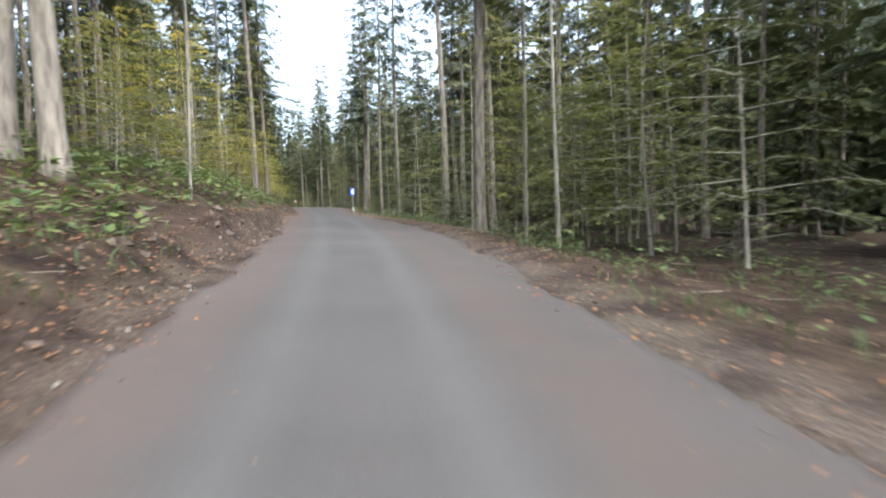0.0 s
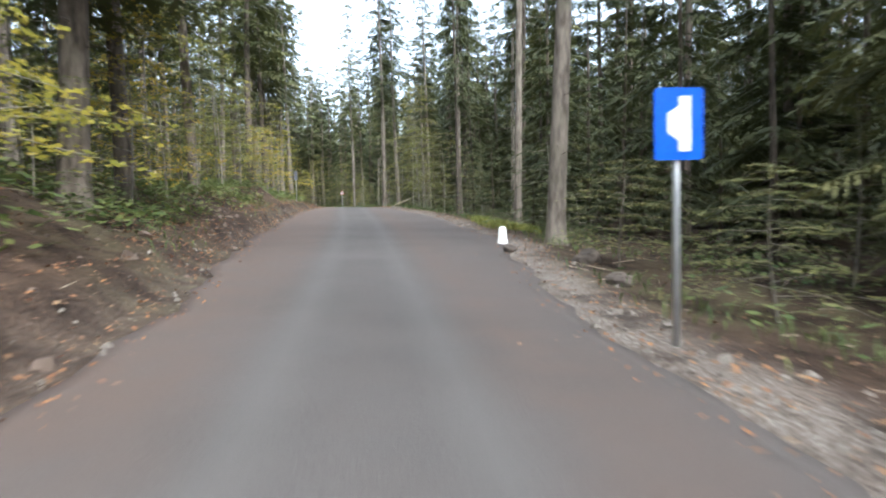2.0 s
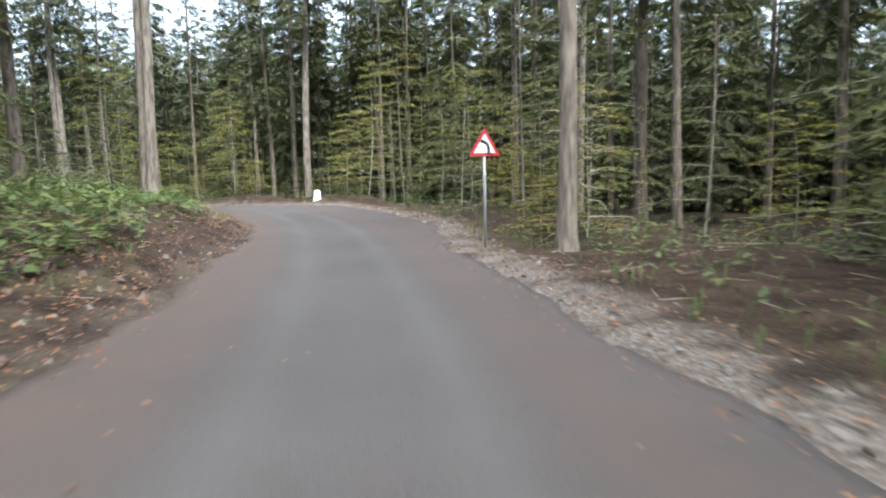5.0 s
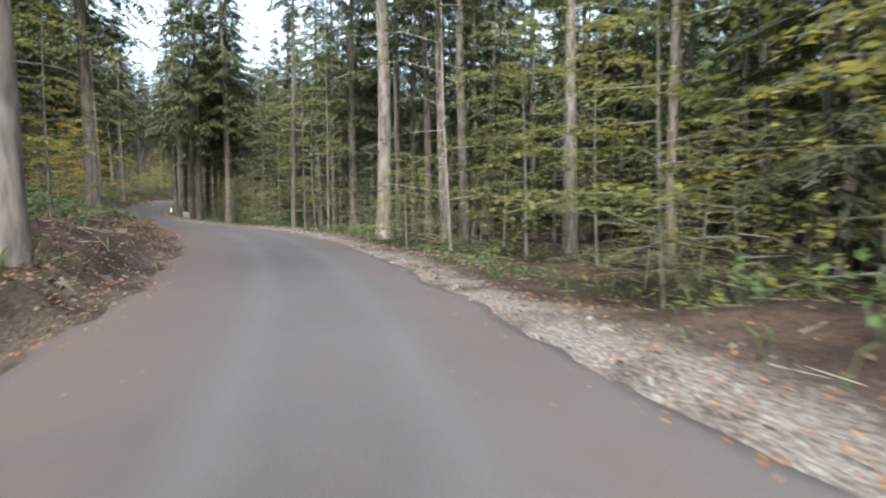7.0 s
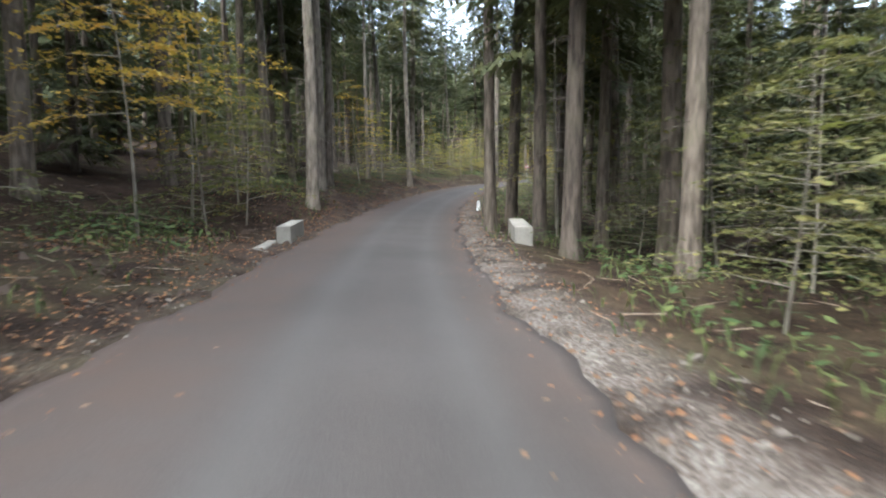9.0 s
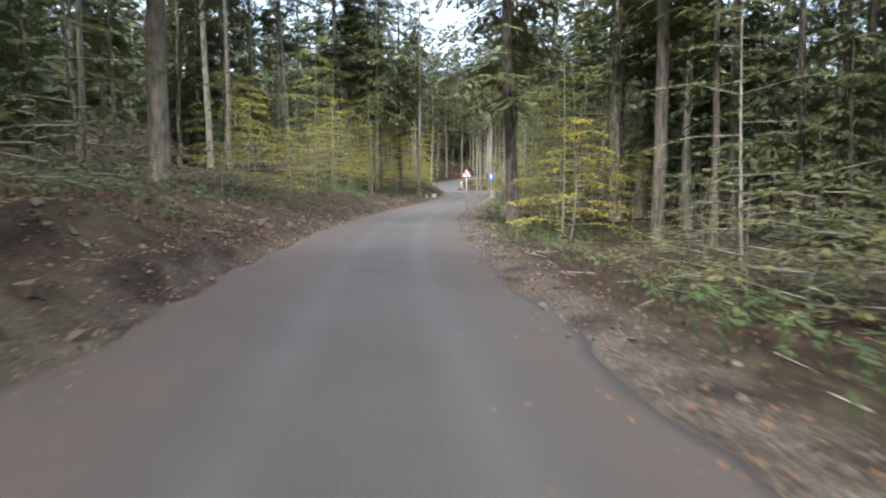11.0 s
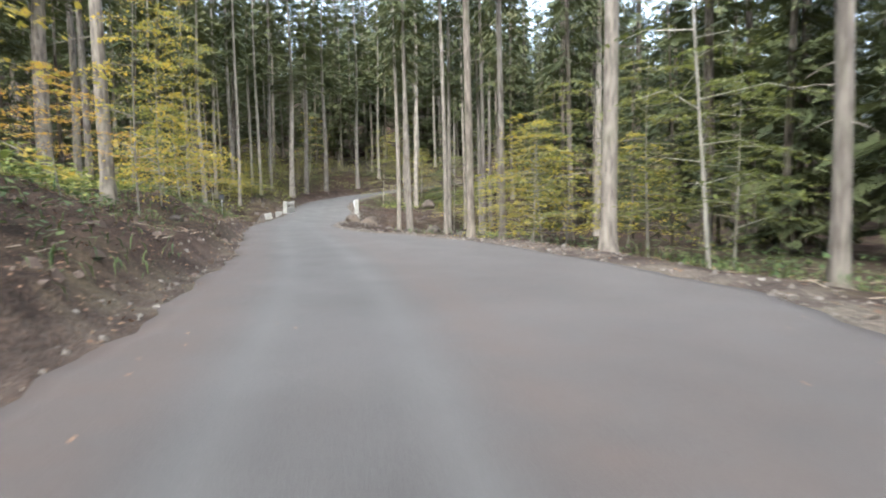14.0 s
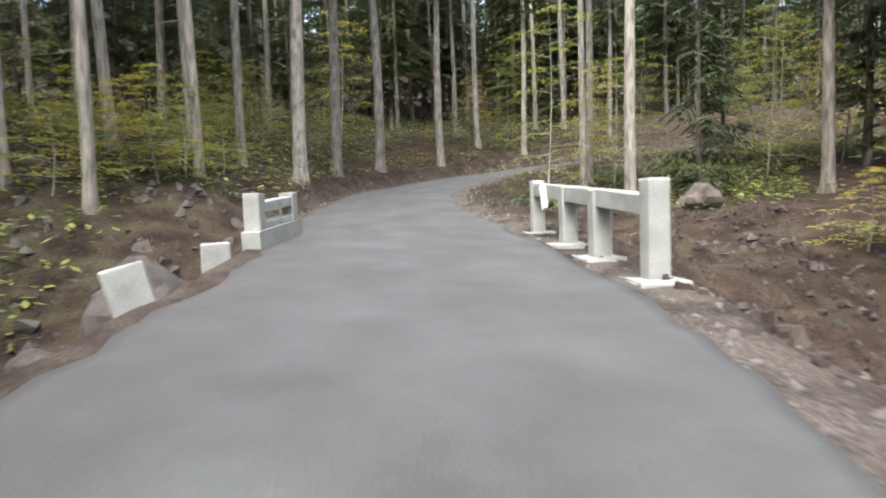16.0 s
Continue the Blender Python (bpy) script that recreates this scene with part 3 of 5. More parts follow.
def spruce_parts(seed, height=26.0, crown_from=10.0, diam=0.40, reach=2.6, fine=True, lean=0.0, sprays=6, slim=0.55, middle=False, fine_to=14.0, upper=2):
    """Trunk with dead twigs, and a crown of drooping branches set with hanging sprays."""
    rng = np.random.default_rng(seed)
    hs = np.r_[-0.4, 0.0, 0.25, 0.7, 1.5, np.linspace(3, height, 9)] if fine else np.r_[-0.4, 0.0, 0.3, np.linspace(4, height, 4)]
    bend = np.stack([0.12 * np.sin(hs * 0.21 + seed) + lean * hs, 0.10 * np.sin(hs * 0.27 + 2 * seed), hs], 1)
    bend[:3, :2] = bend[2, :2]
    radii = 0.5 * diam * np.clip(1 - hs / height, 0.03, 1) ** 0.8 * (1 + 0.35 * np.exp(-np.clip(hs, 0, 9) * 3.2))
    pieces = [tube(bend, radii, 9 if fine else 4)]
    axis = lambda h: np.array([np.interp(h, hs, bend[:, 0]), np.interp(h, hs, bend[:, 1]), h])
    for _ in range(22 if fine else 0):
        h = rng.uniform(1.8, crown_from + 2)
        a = rng.uniform(0, 2 * math.pi)
        ln = rng.uniform(0.25, 1.3)
        p = axis(h)
        e = p + np.array([math.cos(a) * ln, math.sin(a) * ln, rng.uniform(-0.35, 0.12) * ln])
        pieces.append(tube([p, (p + e) / 2 + (0, 0, 0.04), e], [0.018, 0.012, 0.004], 3, False))
    quads = []
    step = 0.68 if fine else (0.95 if middle else 1.15)
    h = crown_from
    while h < height - 0.3:
        high = h > fine_to
        share = (height - h) / (height - crown_from)
        length = reach * (share ** 0.75) * (0.55 + 0.45 * min(1, (h - crown_from) / 3 + 0.35))
        for b in range((4 if high else 5) if fine else ((2 if high else 4) if middle else (2 if high else 3))):
            a = rng.uniform(0, 2 * math.pi)
            ln = length * rng.uniform(0.65, 1.15) + 0.15
            way = np.array([math.cos(a), math.sin(a), 0.0])
            side = np.array([-math.sin(a), math.cos(a), 0.0])
            p0 = axis(min(h + rng.uniform(-0.3, 0.3), height - 0.2))
            at = lambda u: p0 + way * ln * u + np.array([0, 0, ln * (0.10 * u - 0.38 * u * u)])
            q0, q1, q2 = at(0.05), at(0.55), at(1.0)
            w = (0.05 + 0.025 * ln) if fine and not high else (0.12 + (0.09 if fine else 0.14) * ln)
            quads.append([q0, q1 + side * w, q2, q1 - side * w])
            for u in (np.linspace(0.22, 0.95, (upper if high else sprays) if fine else (upper if middle and not high else 1)) + rng.uniform(-0.05, 0.05)):
                for sgn in (-1, 1):
                    t = (rng.uniform(0.26, 0.48) * ln * (1.15 - 0.7 * u) + 0.16) * ((1.3 if high else 1.0) if fine else (0.75 if middle and not high else 1.5))
                    c = at(u)
                    tip = c + side * sgn * t * 0.8 + way * t * 0.45 + np.array([0, 0, -t * rng.uniform(0.25, 0.75)])
                    mid = (c + tip) / 2
                    k = np.cross(tip - c, (0, 0, 1))
                    k = k / (np.linalg.norm(k) + 1e-6) * (0.12 + 0.15 * t) * (((1.2 if upper < 3 else 0.5) if high else slim) if fine else (1.6 * slim if middle and not high else 2.5))
                    k[2] += rng.uniform(-0.05, 0.05)
                    quads.append([c, mid + k, tip, mid - k])
        h += (step * 1.3 if high else step) * rng.uniform(0.8, 1.2)
    return joined(pieces), np.array(quads)


def beech_parts(seed, height=8.0, diam=0.10, leaves=2000, leaf=0.14, spread=2.4, low=0.15, limbs=26):
    """A young beech: a thin bent stem, level limbs, leaves in flat sprays with dark gaps between the layers."""
    rng = np.random.default_rng(seed)
    hs = np.r_[-0.3, np.linspace(0, height, 9)]
    sway = rng.uniform(-0.35, 0.35, 2)
    stem = np.stack([sway[0] * np.sin(hs / height * 2.2), sway[1] * np.sin(hs / height * 2.7 + 0.6) - sway[1] * 0.56, hs], 1)
    pieces = [tube(stem, 0.5 * diam * np.clip(1.05 - hs / height, 0.08, 1.1), 6)]
    quads = []
    each = leaves // limbs
    for b in range(limbs):
        f = low + (1 - low) * (b + rng.uniform(0, 1)) / limbs
        h = height * f
        p0 = np.array([np.interp(h, hs, stem[:, 0]), np.interp(h, hs, stem[:, 1]), h])
        a = b * 2.4 + rng.uniform(-0.6, 0.6)
        ln = spread * (1.2 - 0.9 * f**1.5) * rng.uniform(0.5, 1.3) + 0.3
        rise = rng.uniform(0.05, 0.38)
        way, side = np.array([math.cos(a), math.sin(a), 0.0]), np.array([-math.sin(a), math.cos(a), 0.0])
        at = lambda u: p0 + way * ln * u + np.array([0, 0, ln * (rise * u - 0.30 * u * u)])
        pieces.append(tube([at(0), at(0.5), at(1.0)], [0.016 * (1.2 - f) + 0.006, 0.009, 0.003], 3, False))
        n = int(each * (0.5 + 0.5 * ln / spread))
        # side twigs carry the leaves in a flat fan
        twig = rng.integers(0, 9, n)
        u0 = 0.15 + 0.85 * twig / 9 + rng.normal(0, 0.02, n)
        sg = np.where(rng.uniform(0, 1, n) < 0.5, -1.0, 1.0)
        v = np.clip(np.abs(rng.normal(0, 0.38, n)), 0, 0.8) * ln * (1.05 - 0.75 * u0) * sg
        u = u0 + np.abs(v) / ln * 0.55 + rng.normal(0, 0.02, n)
        c = np.array([at(x) for x in u]) + side * v[:, None]
        c[:, 2] += rng.normal(0, 0.025, n) - 0.13 * np.abs(v)
        w, l = rng.uniform(0, 2 * math.pi, n), leaf * rng.uniform(0.55, 1.2, n)
        d1 = np.stack([np.cos(w), np.sin(w), rng.uniform(-0.55, 0.25, n)], 1) * (l * 0.5)[:, None]
        d2 = np.stack([-np.sin(w), np.cos(w), rng.uniform(-0.45, 0.45, n)], 1) * (l * 0.34)[:, None]
        quads.append(np.stack([c - d1, c + d2, c + d1, c - d2], 1))
    return joined(pieces), np.concatenate(quads)


def tree_kind(name, label, category, group, made, bark_mat, leaf_mat, crown_name="crown", crown_label=""):
    (v, f), q = made
    ob = thing(name, label, category, group)
    part("trunk", mesh_of(name + "_trunk", v, f, bark_mat, True), ob)
    part(crown_name, quads_mesh(name + "_crown", q, leaf_mat), ob, crown_label)
    return ob


class First:
    """A kind of plant whose first one is the model itself, and the others its copies."""

    def __init__(self, ob, height=0.0, reach=0.0):
        self.ob, self.used, self.height, self.reach = ob, False, height, reach

    def plant(self, x, y, scale=(1, 1, 1), turn=0.0, tilt=0.0):
        if self.reach:
            # branches end over the verge, clear of the carriageway
            s, d, _ = station([x], [y])
            l, r = edges(s[0])
            room = max(l - d[0], d[0] - r)
            k = min(1.0, max(0.35, (room - 0.1) / (1.45 * self.reach * scale[0])))
            scale = (scale[0] * k, scale[1] * k, scale[2])
        m = pose(x, y, ground_at(x, y), tilt, 0, turn) @ Matrix.Diagonal((*scale, 1))
        if self.used:
            return copy_thing(self.ob, m)
        self.used = True
        self.todo = m
        return self.ob

    def settle(self):
        if self.used:
            self.ob.matrix_basis = self.todo


PALE_KINDS = [First(tree_kind("spruce_tree", "tall spruce with bare grey-brown trunk and high dark crown", "tree", "spruces along the road", spruce_parts(11 + i, 25 + i, 9 + 1.3 * i, 0.40, 2.5), BARK_PALE, NEEDLES)) for i in range(4)]
DARK_KINDS = [First(tree_kind("spruce_tree", "tall spruce with dark trunk and drooping dark green branches", "tree", "spruces along the road", spruce_parts(31 + i, 24 + i, 5.5 + 1.6 * i, 0.42, 2.9), BARK_DARK, NEEDLES)) for i in range(3)]
LOW_KINDS = [First(tree_kind("young_spruce", "spruce with dark green branches down to the ground", "tree", "young spruces", spruce_parts(51 + i, 12 + 3 * i, 0.8 + 0.3 * i, 0.22, 2.0 + 0.3 * i, True, 0.0, 12, 0.24, False, 6.5, 5), BARK_DARK, NEEDLES), 12 + 3 * i, reach=1.6) for i in range(2)]
GREEN_KINDS = [First(tree_kind("beech_tree", "slender young beech with layered yellow-green leaves", "tree", "young beeches", beech_parts(71 + i, 6.0 + 1.6 * i, 0.09 + 0.015 * i, 1900, 0.18, 2.3 + 0.25 * i), BARK_BEECH, LEAVES_GREEN), 6.0 + 1.6 * i, reach=2.3 + 0.25 * i) for i in range(4)]
# the same beech, its shade painted in by a darker leaf material
SHADE_TONED_KINDS = [First(tree_kind("beech_tree", "young beech with green leaves coloured darker for shade", "tree", "young beeches", beech_parts(171 + i, 6.0 + 1.6 * i, 0.09 + 0.015 * i, 1900, 0.18, 2.3 + 0.25 * i), BARK_BEECH, LEAVES_DULL_SHADE), 6.0 + 1.6 * i, reach=2.3 + 0.25 * i) for i in range(3)]
YELLOW_KINDS = [First(tree_kind("beech_tree", "young beech turning yellow in autumn", "tree", "young beeches", beech_parts(91 + i, 4.6 + 1.8 * i, 0.08, 1900, 0.175, 2.1 + 0.25 * i, 0.1), BARK_BEECH, LEAVES_YELLOW), 4.6 + 1.8 * i, reach=2.1 + 0.25 * i) for i in range(3)]
ORANGE_KINDS = [First(tree_kind("beech_tree", "young beech with orange and yellow autumn leaves", "tree", "young beeches", beech_parts(111 + i, 5.5 + 1.5 * i, 0.08, 1800, 0.17, 2.2, 0.36, 18), BARK_BEECH, LEAVES_ORANGE), 5.5 + 1.5 * i, reach=2.2) for i in range(2)]
POLE_KINDS = [First(tree_kind("beech_tree", "thin pale beech pole with few leaves", "tree", "young beeches", beech_parts(131 + i, 11 + 2 * i, 0.13, 1000, 0.14, 2.0, 0.35, 18), BARK_BEECH, LEAVES_GREEN), reach=2.0) for i in range(2)]
BUSH_KINDS = [First(tree_kind("bush", "low dark green leafy bush under the trees", "bush", "bushes under the trees", beech_parts(151 + i, 1.7 + 0.5 * i, 0.03, 620, 0.14, 1.15 + 0.1 * i, 0.03, 16), BARK_BEECH, LEAVES_DULL_SHADE), 1.7 + 0.5 * i, reach=1.1) for i in range(3)]

# trunks along the road: place and thickness
PALE_1 = [(-5.6, 11.7, 0.45), (-6.5, 11.8, 0.45), (3.5, 20.9, 0.42), (5.3, 29.3, 0.29), (-9.9, 34.6, 0.30), (3.8, 36.4, 0.40), (-8.9, 45.7, 0.40), (1.4, 47.6, 0.30), (0.2, 55.2, 0.33), (8.0, 58.6, 0.52), (13.6, 62.5, 0.38), (7.7, 62.2, 0.52), (-14.6, 60.6, 0.42), (-14.3, 65.1, 0.42), (-1.4, 67.4, 0.50), (-1.2, 77.4, 0.33), (-21.1, 75.8, 0.53), (-3.1, 95.7, 0.30), (-9.5, 106.2, 0.36), (-21.0, 106.4, 0.39), (-15.9, 131.5, 0.37), (-31.0, 141.6, 0.43), (-31.4, 141.6, 0.43), (-32.3, 161.3, 0.55), (-22.6, 185.1, 0.38), (-46.1, 154.5, 0.37), (-43.0, 174.5, 0.38), (-42.1, 181.0, 0.33), (-49.0, 182.5, 0.41), (-54.0, 169.2, 0.35)]
PALE_2 = [(-57.0, 167.6, 0.56), (-56.3, 170.2, 0.40), (-65.0, 168.0, 0.24), (-63.5, 178.7, 0.30), (-67.0, 183.3, 0.40), (-69.3, 178.9, 0.37), (-71.1, 196.9, 0.38), (-96.6, 165.8, 0.43), (-103.5, 166.4, 0.42), (-111.4, 177.4, 0.35), (-119.3, 170.4, 0.32), (-119.2, 173.3, 0.40), (-142.0, 200.1, 0.65), (-145.7, 205.9, 0.65), (-170.2, 188.5, 0.65), (-170.7, 201.6, 0.40), (-177.8, 198.0, 0.37), (-180.6, 199.1, 0.35), (-172.2, 213.6, 0.60), (-180.7, 220.5, 0.29), (-185.6, 221.4, 0.38), (-195.6, 212.8, 0.38), (-194.1, 225.8, 0.27), (-204.0, 230.5, 0.27), (-205.7, 229.3, 0.27), (-204.6, 233.7, 0.27), (-206.1, 232.5, 0.27), (-215.1, 214.8, 0.42)]
PALE_3 = [(-208.2, 230.1, 0.27), (-206.2, 234.8, 0.25), (-211.2, 232.8, 0.27), (-210.7, 239.7, 0.27), (-231.3, 224.1, 0.32), (-230.3, 226.2, 0.32), (-215.1, 240.7, 0.27), (-234.5, 222.7, 0.32), (-235.9, 220.2, 0.32), (-228.3, 224.5, 0.40), (-231.2, 221.4, 0.33), (-231.4, 222.2, 0.33), (-229.1, 227.6, 0.30), (-233.6, 228.6, 0.35), (-232.6, 230.8, 0.30), (-235.8, 228.3, 0.25), (-235.6, 233.1, 0.32), (-237.0, 231.6, 0.30), (-240.4, 227.0, 0.20), (-235.8, 235.3, 0.56), (-239.3, 238.5, 0.49), (-231.6, 246.0, 0.32), (-241.4, 241.6, 0.51), (-234.2, 249.3, 0.38), (-243.7, 247.2, 0.47), (-245.3, 251.1, 0.36), (-244.7, 254.6, 0.38), (-249.7, 260.1, 0.35), (-249.1, 262.6, 0.36), (-243.9, 262.2, 0.37)]
DARK_1 = [(-9.0, 50.8, 0.32), (-12.0, 64.5, 0.65), (-13.2, 68.6, 0.48), (13.2, 72.6, 0.42), (-15.6, 79.4, 0.50), (-3.5, 90.9, 0.25), (-17.4, 94.2, 0.50), (-18.6, 101.4, 0.50), (-41.3, 196.2, 0.59), (-64.7, 159.1, 0.49), (-57.5, 201.8, 0.55), (-71.3, 175.4, 0.57), (-71.6, 189.1, 0.58), (-79.8, 157.9, 0.65), (-83.6, 156.5, 0.58), (-89.5, 171.4, 0.36), (-84.6, 172.4, 0.42), (-86.3, 170.9, 0.40), (-92.1, 158.7, 0.56), (-91.2, 170.7, 0.34), (-90.4, 173.6, 0.36), (-88.5, 182.6, 0.46), (-94.8, 172.6, 0.42), (-96.8, 175.4, 0.39), (-136.8, 177.0, 0.65), (-143.4, 193.9, 0.50), (-141.9, 207.2, 0.34), (-143.7, 205.3, 0.65), (-155.7, 205.9, 0.48), (-165.4, 191.7, 0.64)]
DARK_2 = [(-87.4, 173.7, 0.50), (-136.0, 189.2, 0.5), (-164.2, 194.7, 0.40), (-166.8, 193.2, 0.60), (-161.6, 206.6, 0.56), (-170.5, 197.5, 0.53), (-172.8, 196.0, 0.48), (-164.1, 213.0, 0.23), (-174.0, 201.0, 0.51), (-160.1, 223.2, 0.46), (-186.1, 207.7, 0.38), (-181.1, 232.4, 0.65), (-186.8, 237.3, 0.27), (-192.5, 222.9, 0.27), (-195.8, 231.4, 0.27), (-198.9, 230.0, 0.27), (-207.0, 212.4, 0.65), (-255.0, 250.4, 0.35), (-228.6, 260.4, 0.34)]
POLE_1 = [(-4.4, 15.1, 0.16), (4.7, 16.1, 0.18), (4.2, 17.7, 0.16), (-16.2, 84.3, 0.15), (-20.3, 169.4, 0.31), (-26.5, 170.7, 0.33), (-64.8, 168.5, 0.11), (-158.0, 204.9, 0.17)]
PALE_ROWS = PALE_1 + PALE_2 + PALE_3
DARK_ROWS = DARK_1 + DARK_2
POLE_ROWS = POLE_1
rng = np.random.default_rng(5)
STANDING = []


def stand(kinds, rows, thick):
    for x, y, d in rows:
        k = float(np.clip(d / thick, 0.55, 1.55))
        kinds[int(rng.integers(len(kinds)))].plant(x, y, (k, k, rng.uniform(0.9, 1.1)), rng.uniform(0, 360), rng.uniform(-0.6, 0.6))
        STANDING.append((x, y))


stand(PALE_KINDS, PALE_ROWS, 0.40)
stand(DARK_KINDS, DARK_ROWS, 0.42)
stand(POLE_KINDS, POLE_ROWS, 0.13)
# undergrowth along the road: place and height
GREEN_1 = [(7.6, 18.4, 8.6), (9.8, 23.0, 8.4), (-90.0, 163.3, 4.2), (-92.5, 164.0, 3.6), (-7.0, 21.1, 4.8), (-5.9, 14.8, 2.2), (-8.8, 52.6, 6.7), (-6.5, 107.6, 11.0), (-8.3, 28.2, 2.2), (-8.2, 34.2, 2.5), (-7.0, 105.5, 11.0), (-11.9, 49.3, 4.4), (-12.1, 53.7, 3.1), (-15.4, 82.6, 7.3), (-13.9, 75.5, 3.4), (-5.7, 97.2, 10.2), (-16.5, 89.0, 3.4), (-6.5, 102.7, 7.4), (-25.5, 152.0, 7.2), (-24.0, 154.1, 8.7), (-19.8, 151.8, 7.3), (-15.1, 135.9, 3.6), (-17.6, 149.4, 5.1), (-27.0, 155.8, 5.7), (-29.1, 159.3, 5.9), (-34.6, 157.6, 2.3), (-31.6, 163.5, 5.4), (-32.9, 161.2, 3.0), (-54.4, 156.2, 5.7), (-42.9, 165.4, 3.4), (-51.5, 164.7, 2.9), (-43.0, 163.6, 1.6), (-93.1, 173.5, 11.0), (-54.5, 166.4, 2.1), (-54.5, 168.6, 4.0)]
GREEN_2 = [(-41.6, 161.8, 5.7), (-36.8, 159.3, 6.3), (-62.4, 168.4, 10.5), (-48.7, 166.8, 6.7), (-46.8, 167.5, 6.6), (-65.0, 169.2, 7.4), (4.8, 21.9, 5.4), (-166.4, 210.4, 3.9), (-164.8, 210.9, 4.2), (-53.4, 170.8, 5.0), (-70.1, 168.7, 2.0), (-96.1, 163.5, 4.7), (-139.2, 193.9, 7.5), (-142.0, 195.1, 7.1), (-184.2, 223.0, 11.0), (-169.6, 200.8, 3.7), (-191.4, 224.7, 4.2), (-165.9, 212.7, 4.2), (-193.3, 228.4, 6.5), (-186.1, 226.3, 5.9), (-216.6, 240.8, 6.5), (-200.7, 214.4, 3.8), (-231.8, 248.1, 5.7), (-216.5, 242.5, 3.7), (-245.3, 241.5, 3.9), (-242.0, 238.6, 4.2), (-12.4, 63.6, 3.0), (-13.1, 71.1, 5.9), (-15.1, 84.4, 5.7), (-16.0, 91.1, 4.3), (-6.0, 99.6, 6.6), (-154.1, 186.3, 4.1), (-187.1, 224.9, 5.5), (-184.6, 224.8, 4.8)]
YELLOW_1 = [(-8.5, 43.7, 10.2), (-9.4, 50.9, 5.1), (-10.1, 57.2, 4.1), (-11.2, 59.7, 4.4), (3.8, 51.3, 2.1), (-12.4, 67.4, 5.7), (-16.4, 97.0, 7.1), (-17.4, 102.8, 5.7), (-16.1, 93.1, 4.6), (-34.9, 144.5, 5.9), (-15.9, 134.5, 1.3), (-17.2, 145.1, 2.6), (-69.2, 159.6, 4.1), (-117.9, 171.2, 4.9), (-138.4, 178.8, 4.1), (-145.0, 184.0, 7.5), (-177.6, 204.1, 8.2), (-135.8, 195.3, 3.5), (-167.2, 197.6, 5.6), (-163.0, 192.8, 3.7), (-150.5, 202.8, 3.6), (-172.7, 200.9, 5.7), (-171.0, 196.3, 3.4), (-172.5, 214.8, 3.1)]
YELLOW_2 = [(-194.6, 213.4, 7.2), (-196.6, 214.4, 6.0), (-38.4, 162.3, 7.5), (-231.0, 228.6, 2.6), (-232.4, 230.4, 2.7), (-229.8, 227.0, 2.4), (-233.6, 231.8, 2.5), (-168.0, 213.4, 4.0), (-172.2, 216.2, 3.5), (-209.8, 218.8, 10.7), (-195.5, 228.7, 4.8), (-208.2, 217.8, 5.5), (-230.8, 229.4, 3.0), (-197.4, 228.1, 3.2), (-232.3, 228.0, 2.5), (-229.9, 242.2, 7.6), (-211.5, 243.3, 5.4), (-231.3, 258.5, 6.5), (-234.6, 253.4, 6.8), (-240.9, 232.8, 2.2), (-241.3, 235.8, 2.7), (-246.1, 254.3, 6.5), (-234.6, 250.2, 5.5), (-229.3, 257.4, 7.3), (-230.2, 263.3, 6.3), (-219.6, 242.2, 2.0), (-145.5, 196.4, 2.5), (-190.6, 228.6, 4.2), (-253.6, 235.8, 2.0), (-247.8, 257.4, 7.5), (-250.4, 236.9, 1.9), (-225.7, 255.4, 5.5), (-192.4, 226.2, 4.9), (-215.6, 221.6, 11.0), (-245.2, 233.9, 3.9), (-243.7, 236.1, 3.7), (-248.6, 236.2, 4.0), (-204.4, 216.1, 4.1), (-186.3, 209.5, 6.9)]
ORANGE_1 = [(-190.6, 211.3, 2.6), (-89.1, 162.0, 6.2), (-114.7, 169.3, 6.6), (-202.7, 214.8, 2.8), (-212.2, 219.9, 3.7), (-92.4, 162.6, 8.4), (-211.2, 217.6, 3.3)]
LOW_1 = [(3.5, 30.5, 1.7), (1.9, 57.4, 3.8), (-2.0, 81.7, 4.5), (-0.9, 75.5, 2.4), (-227.5, 248.0, 11.0), (-4.4, 95.6, 6.4)]
BUSH_1 = [(-66.2, 160.0, 1.0), (-10.8, 62.5, 1.0), (-15.5, 86.8, 1.0), (2.0, 43.6, 2.0), (-217.2, 222.1, 2.2)]
SHADE_TONED_1 = [(-80.9, 171.2, 3.6), (-76.5, 171.6, 8.6), (7.7, 19.7, 7.7), (8.2, 16.6, 6.0), (7.2, 11.6, 6.0), (8.4, 27.6, 6.6), (6.9, 38.8, 9.7), (1.6, 46.9, 4.0), (-0.1, 59.4, 2.1), (-1.0, 63.5, 2.1), (-2.1, 87.5, 4.0), (-2.1, 85.4, 2.7), (-63.5, 171.6, 3.5), (-71.8, 172.3, 3.4), (-88.2, 173.5, 2.2), (-98.0, 176.1, 2.6), (-86.3, 174.3, 5.5), (-83.3, 173.9, 4.8), (-159.3, 206.3, 4.4), (-162.1, 207.4, 4.0), (-143.8, 197.5, 4.9)]


def grow(kinds, rows):
    for x, y, h in rows:
        kind = min(kinds, key=lambda k: abs(k.height - h) + rng.uniform(0, 1.5))
        k = h / kind.height
        w = float(np.clip(k, 0.5, 1.35))
        kind.plant(x, y, (w, w, k), rng.uniform(0, 360), rng.uniform(-3, 3))
        STANDING.append((x, y))


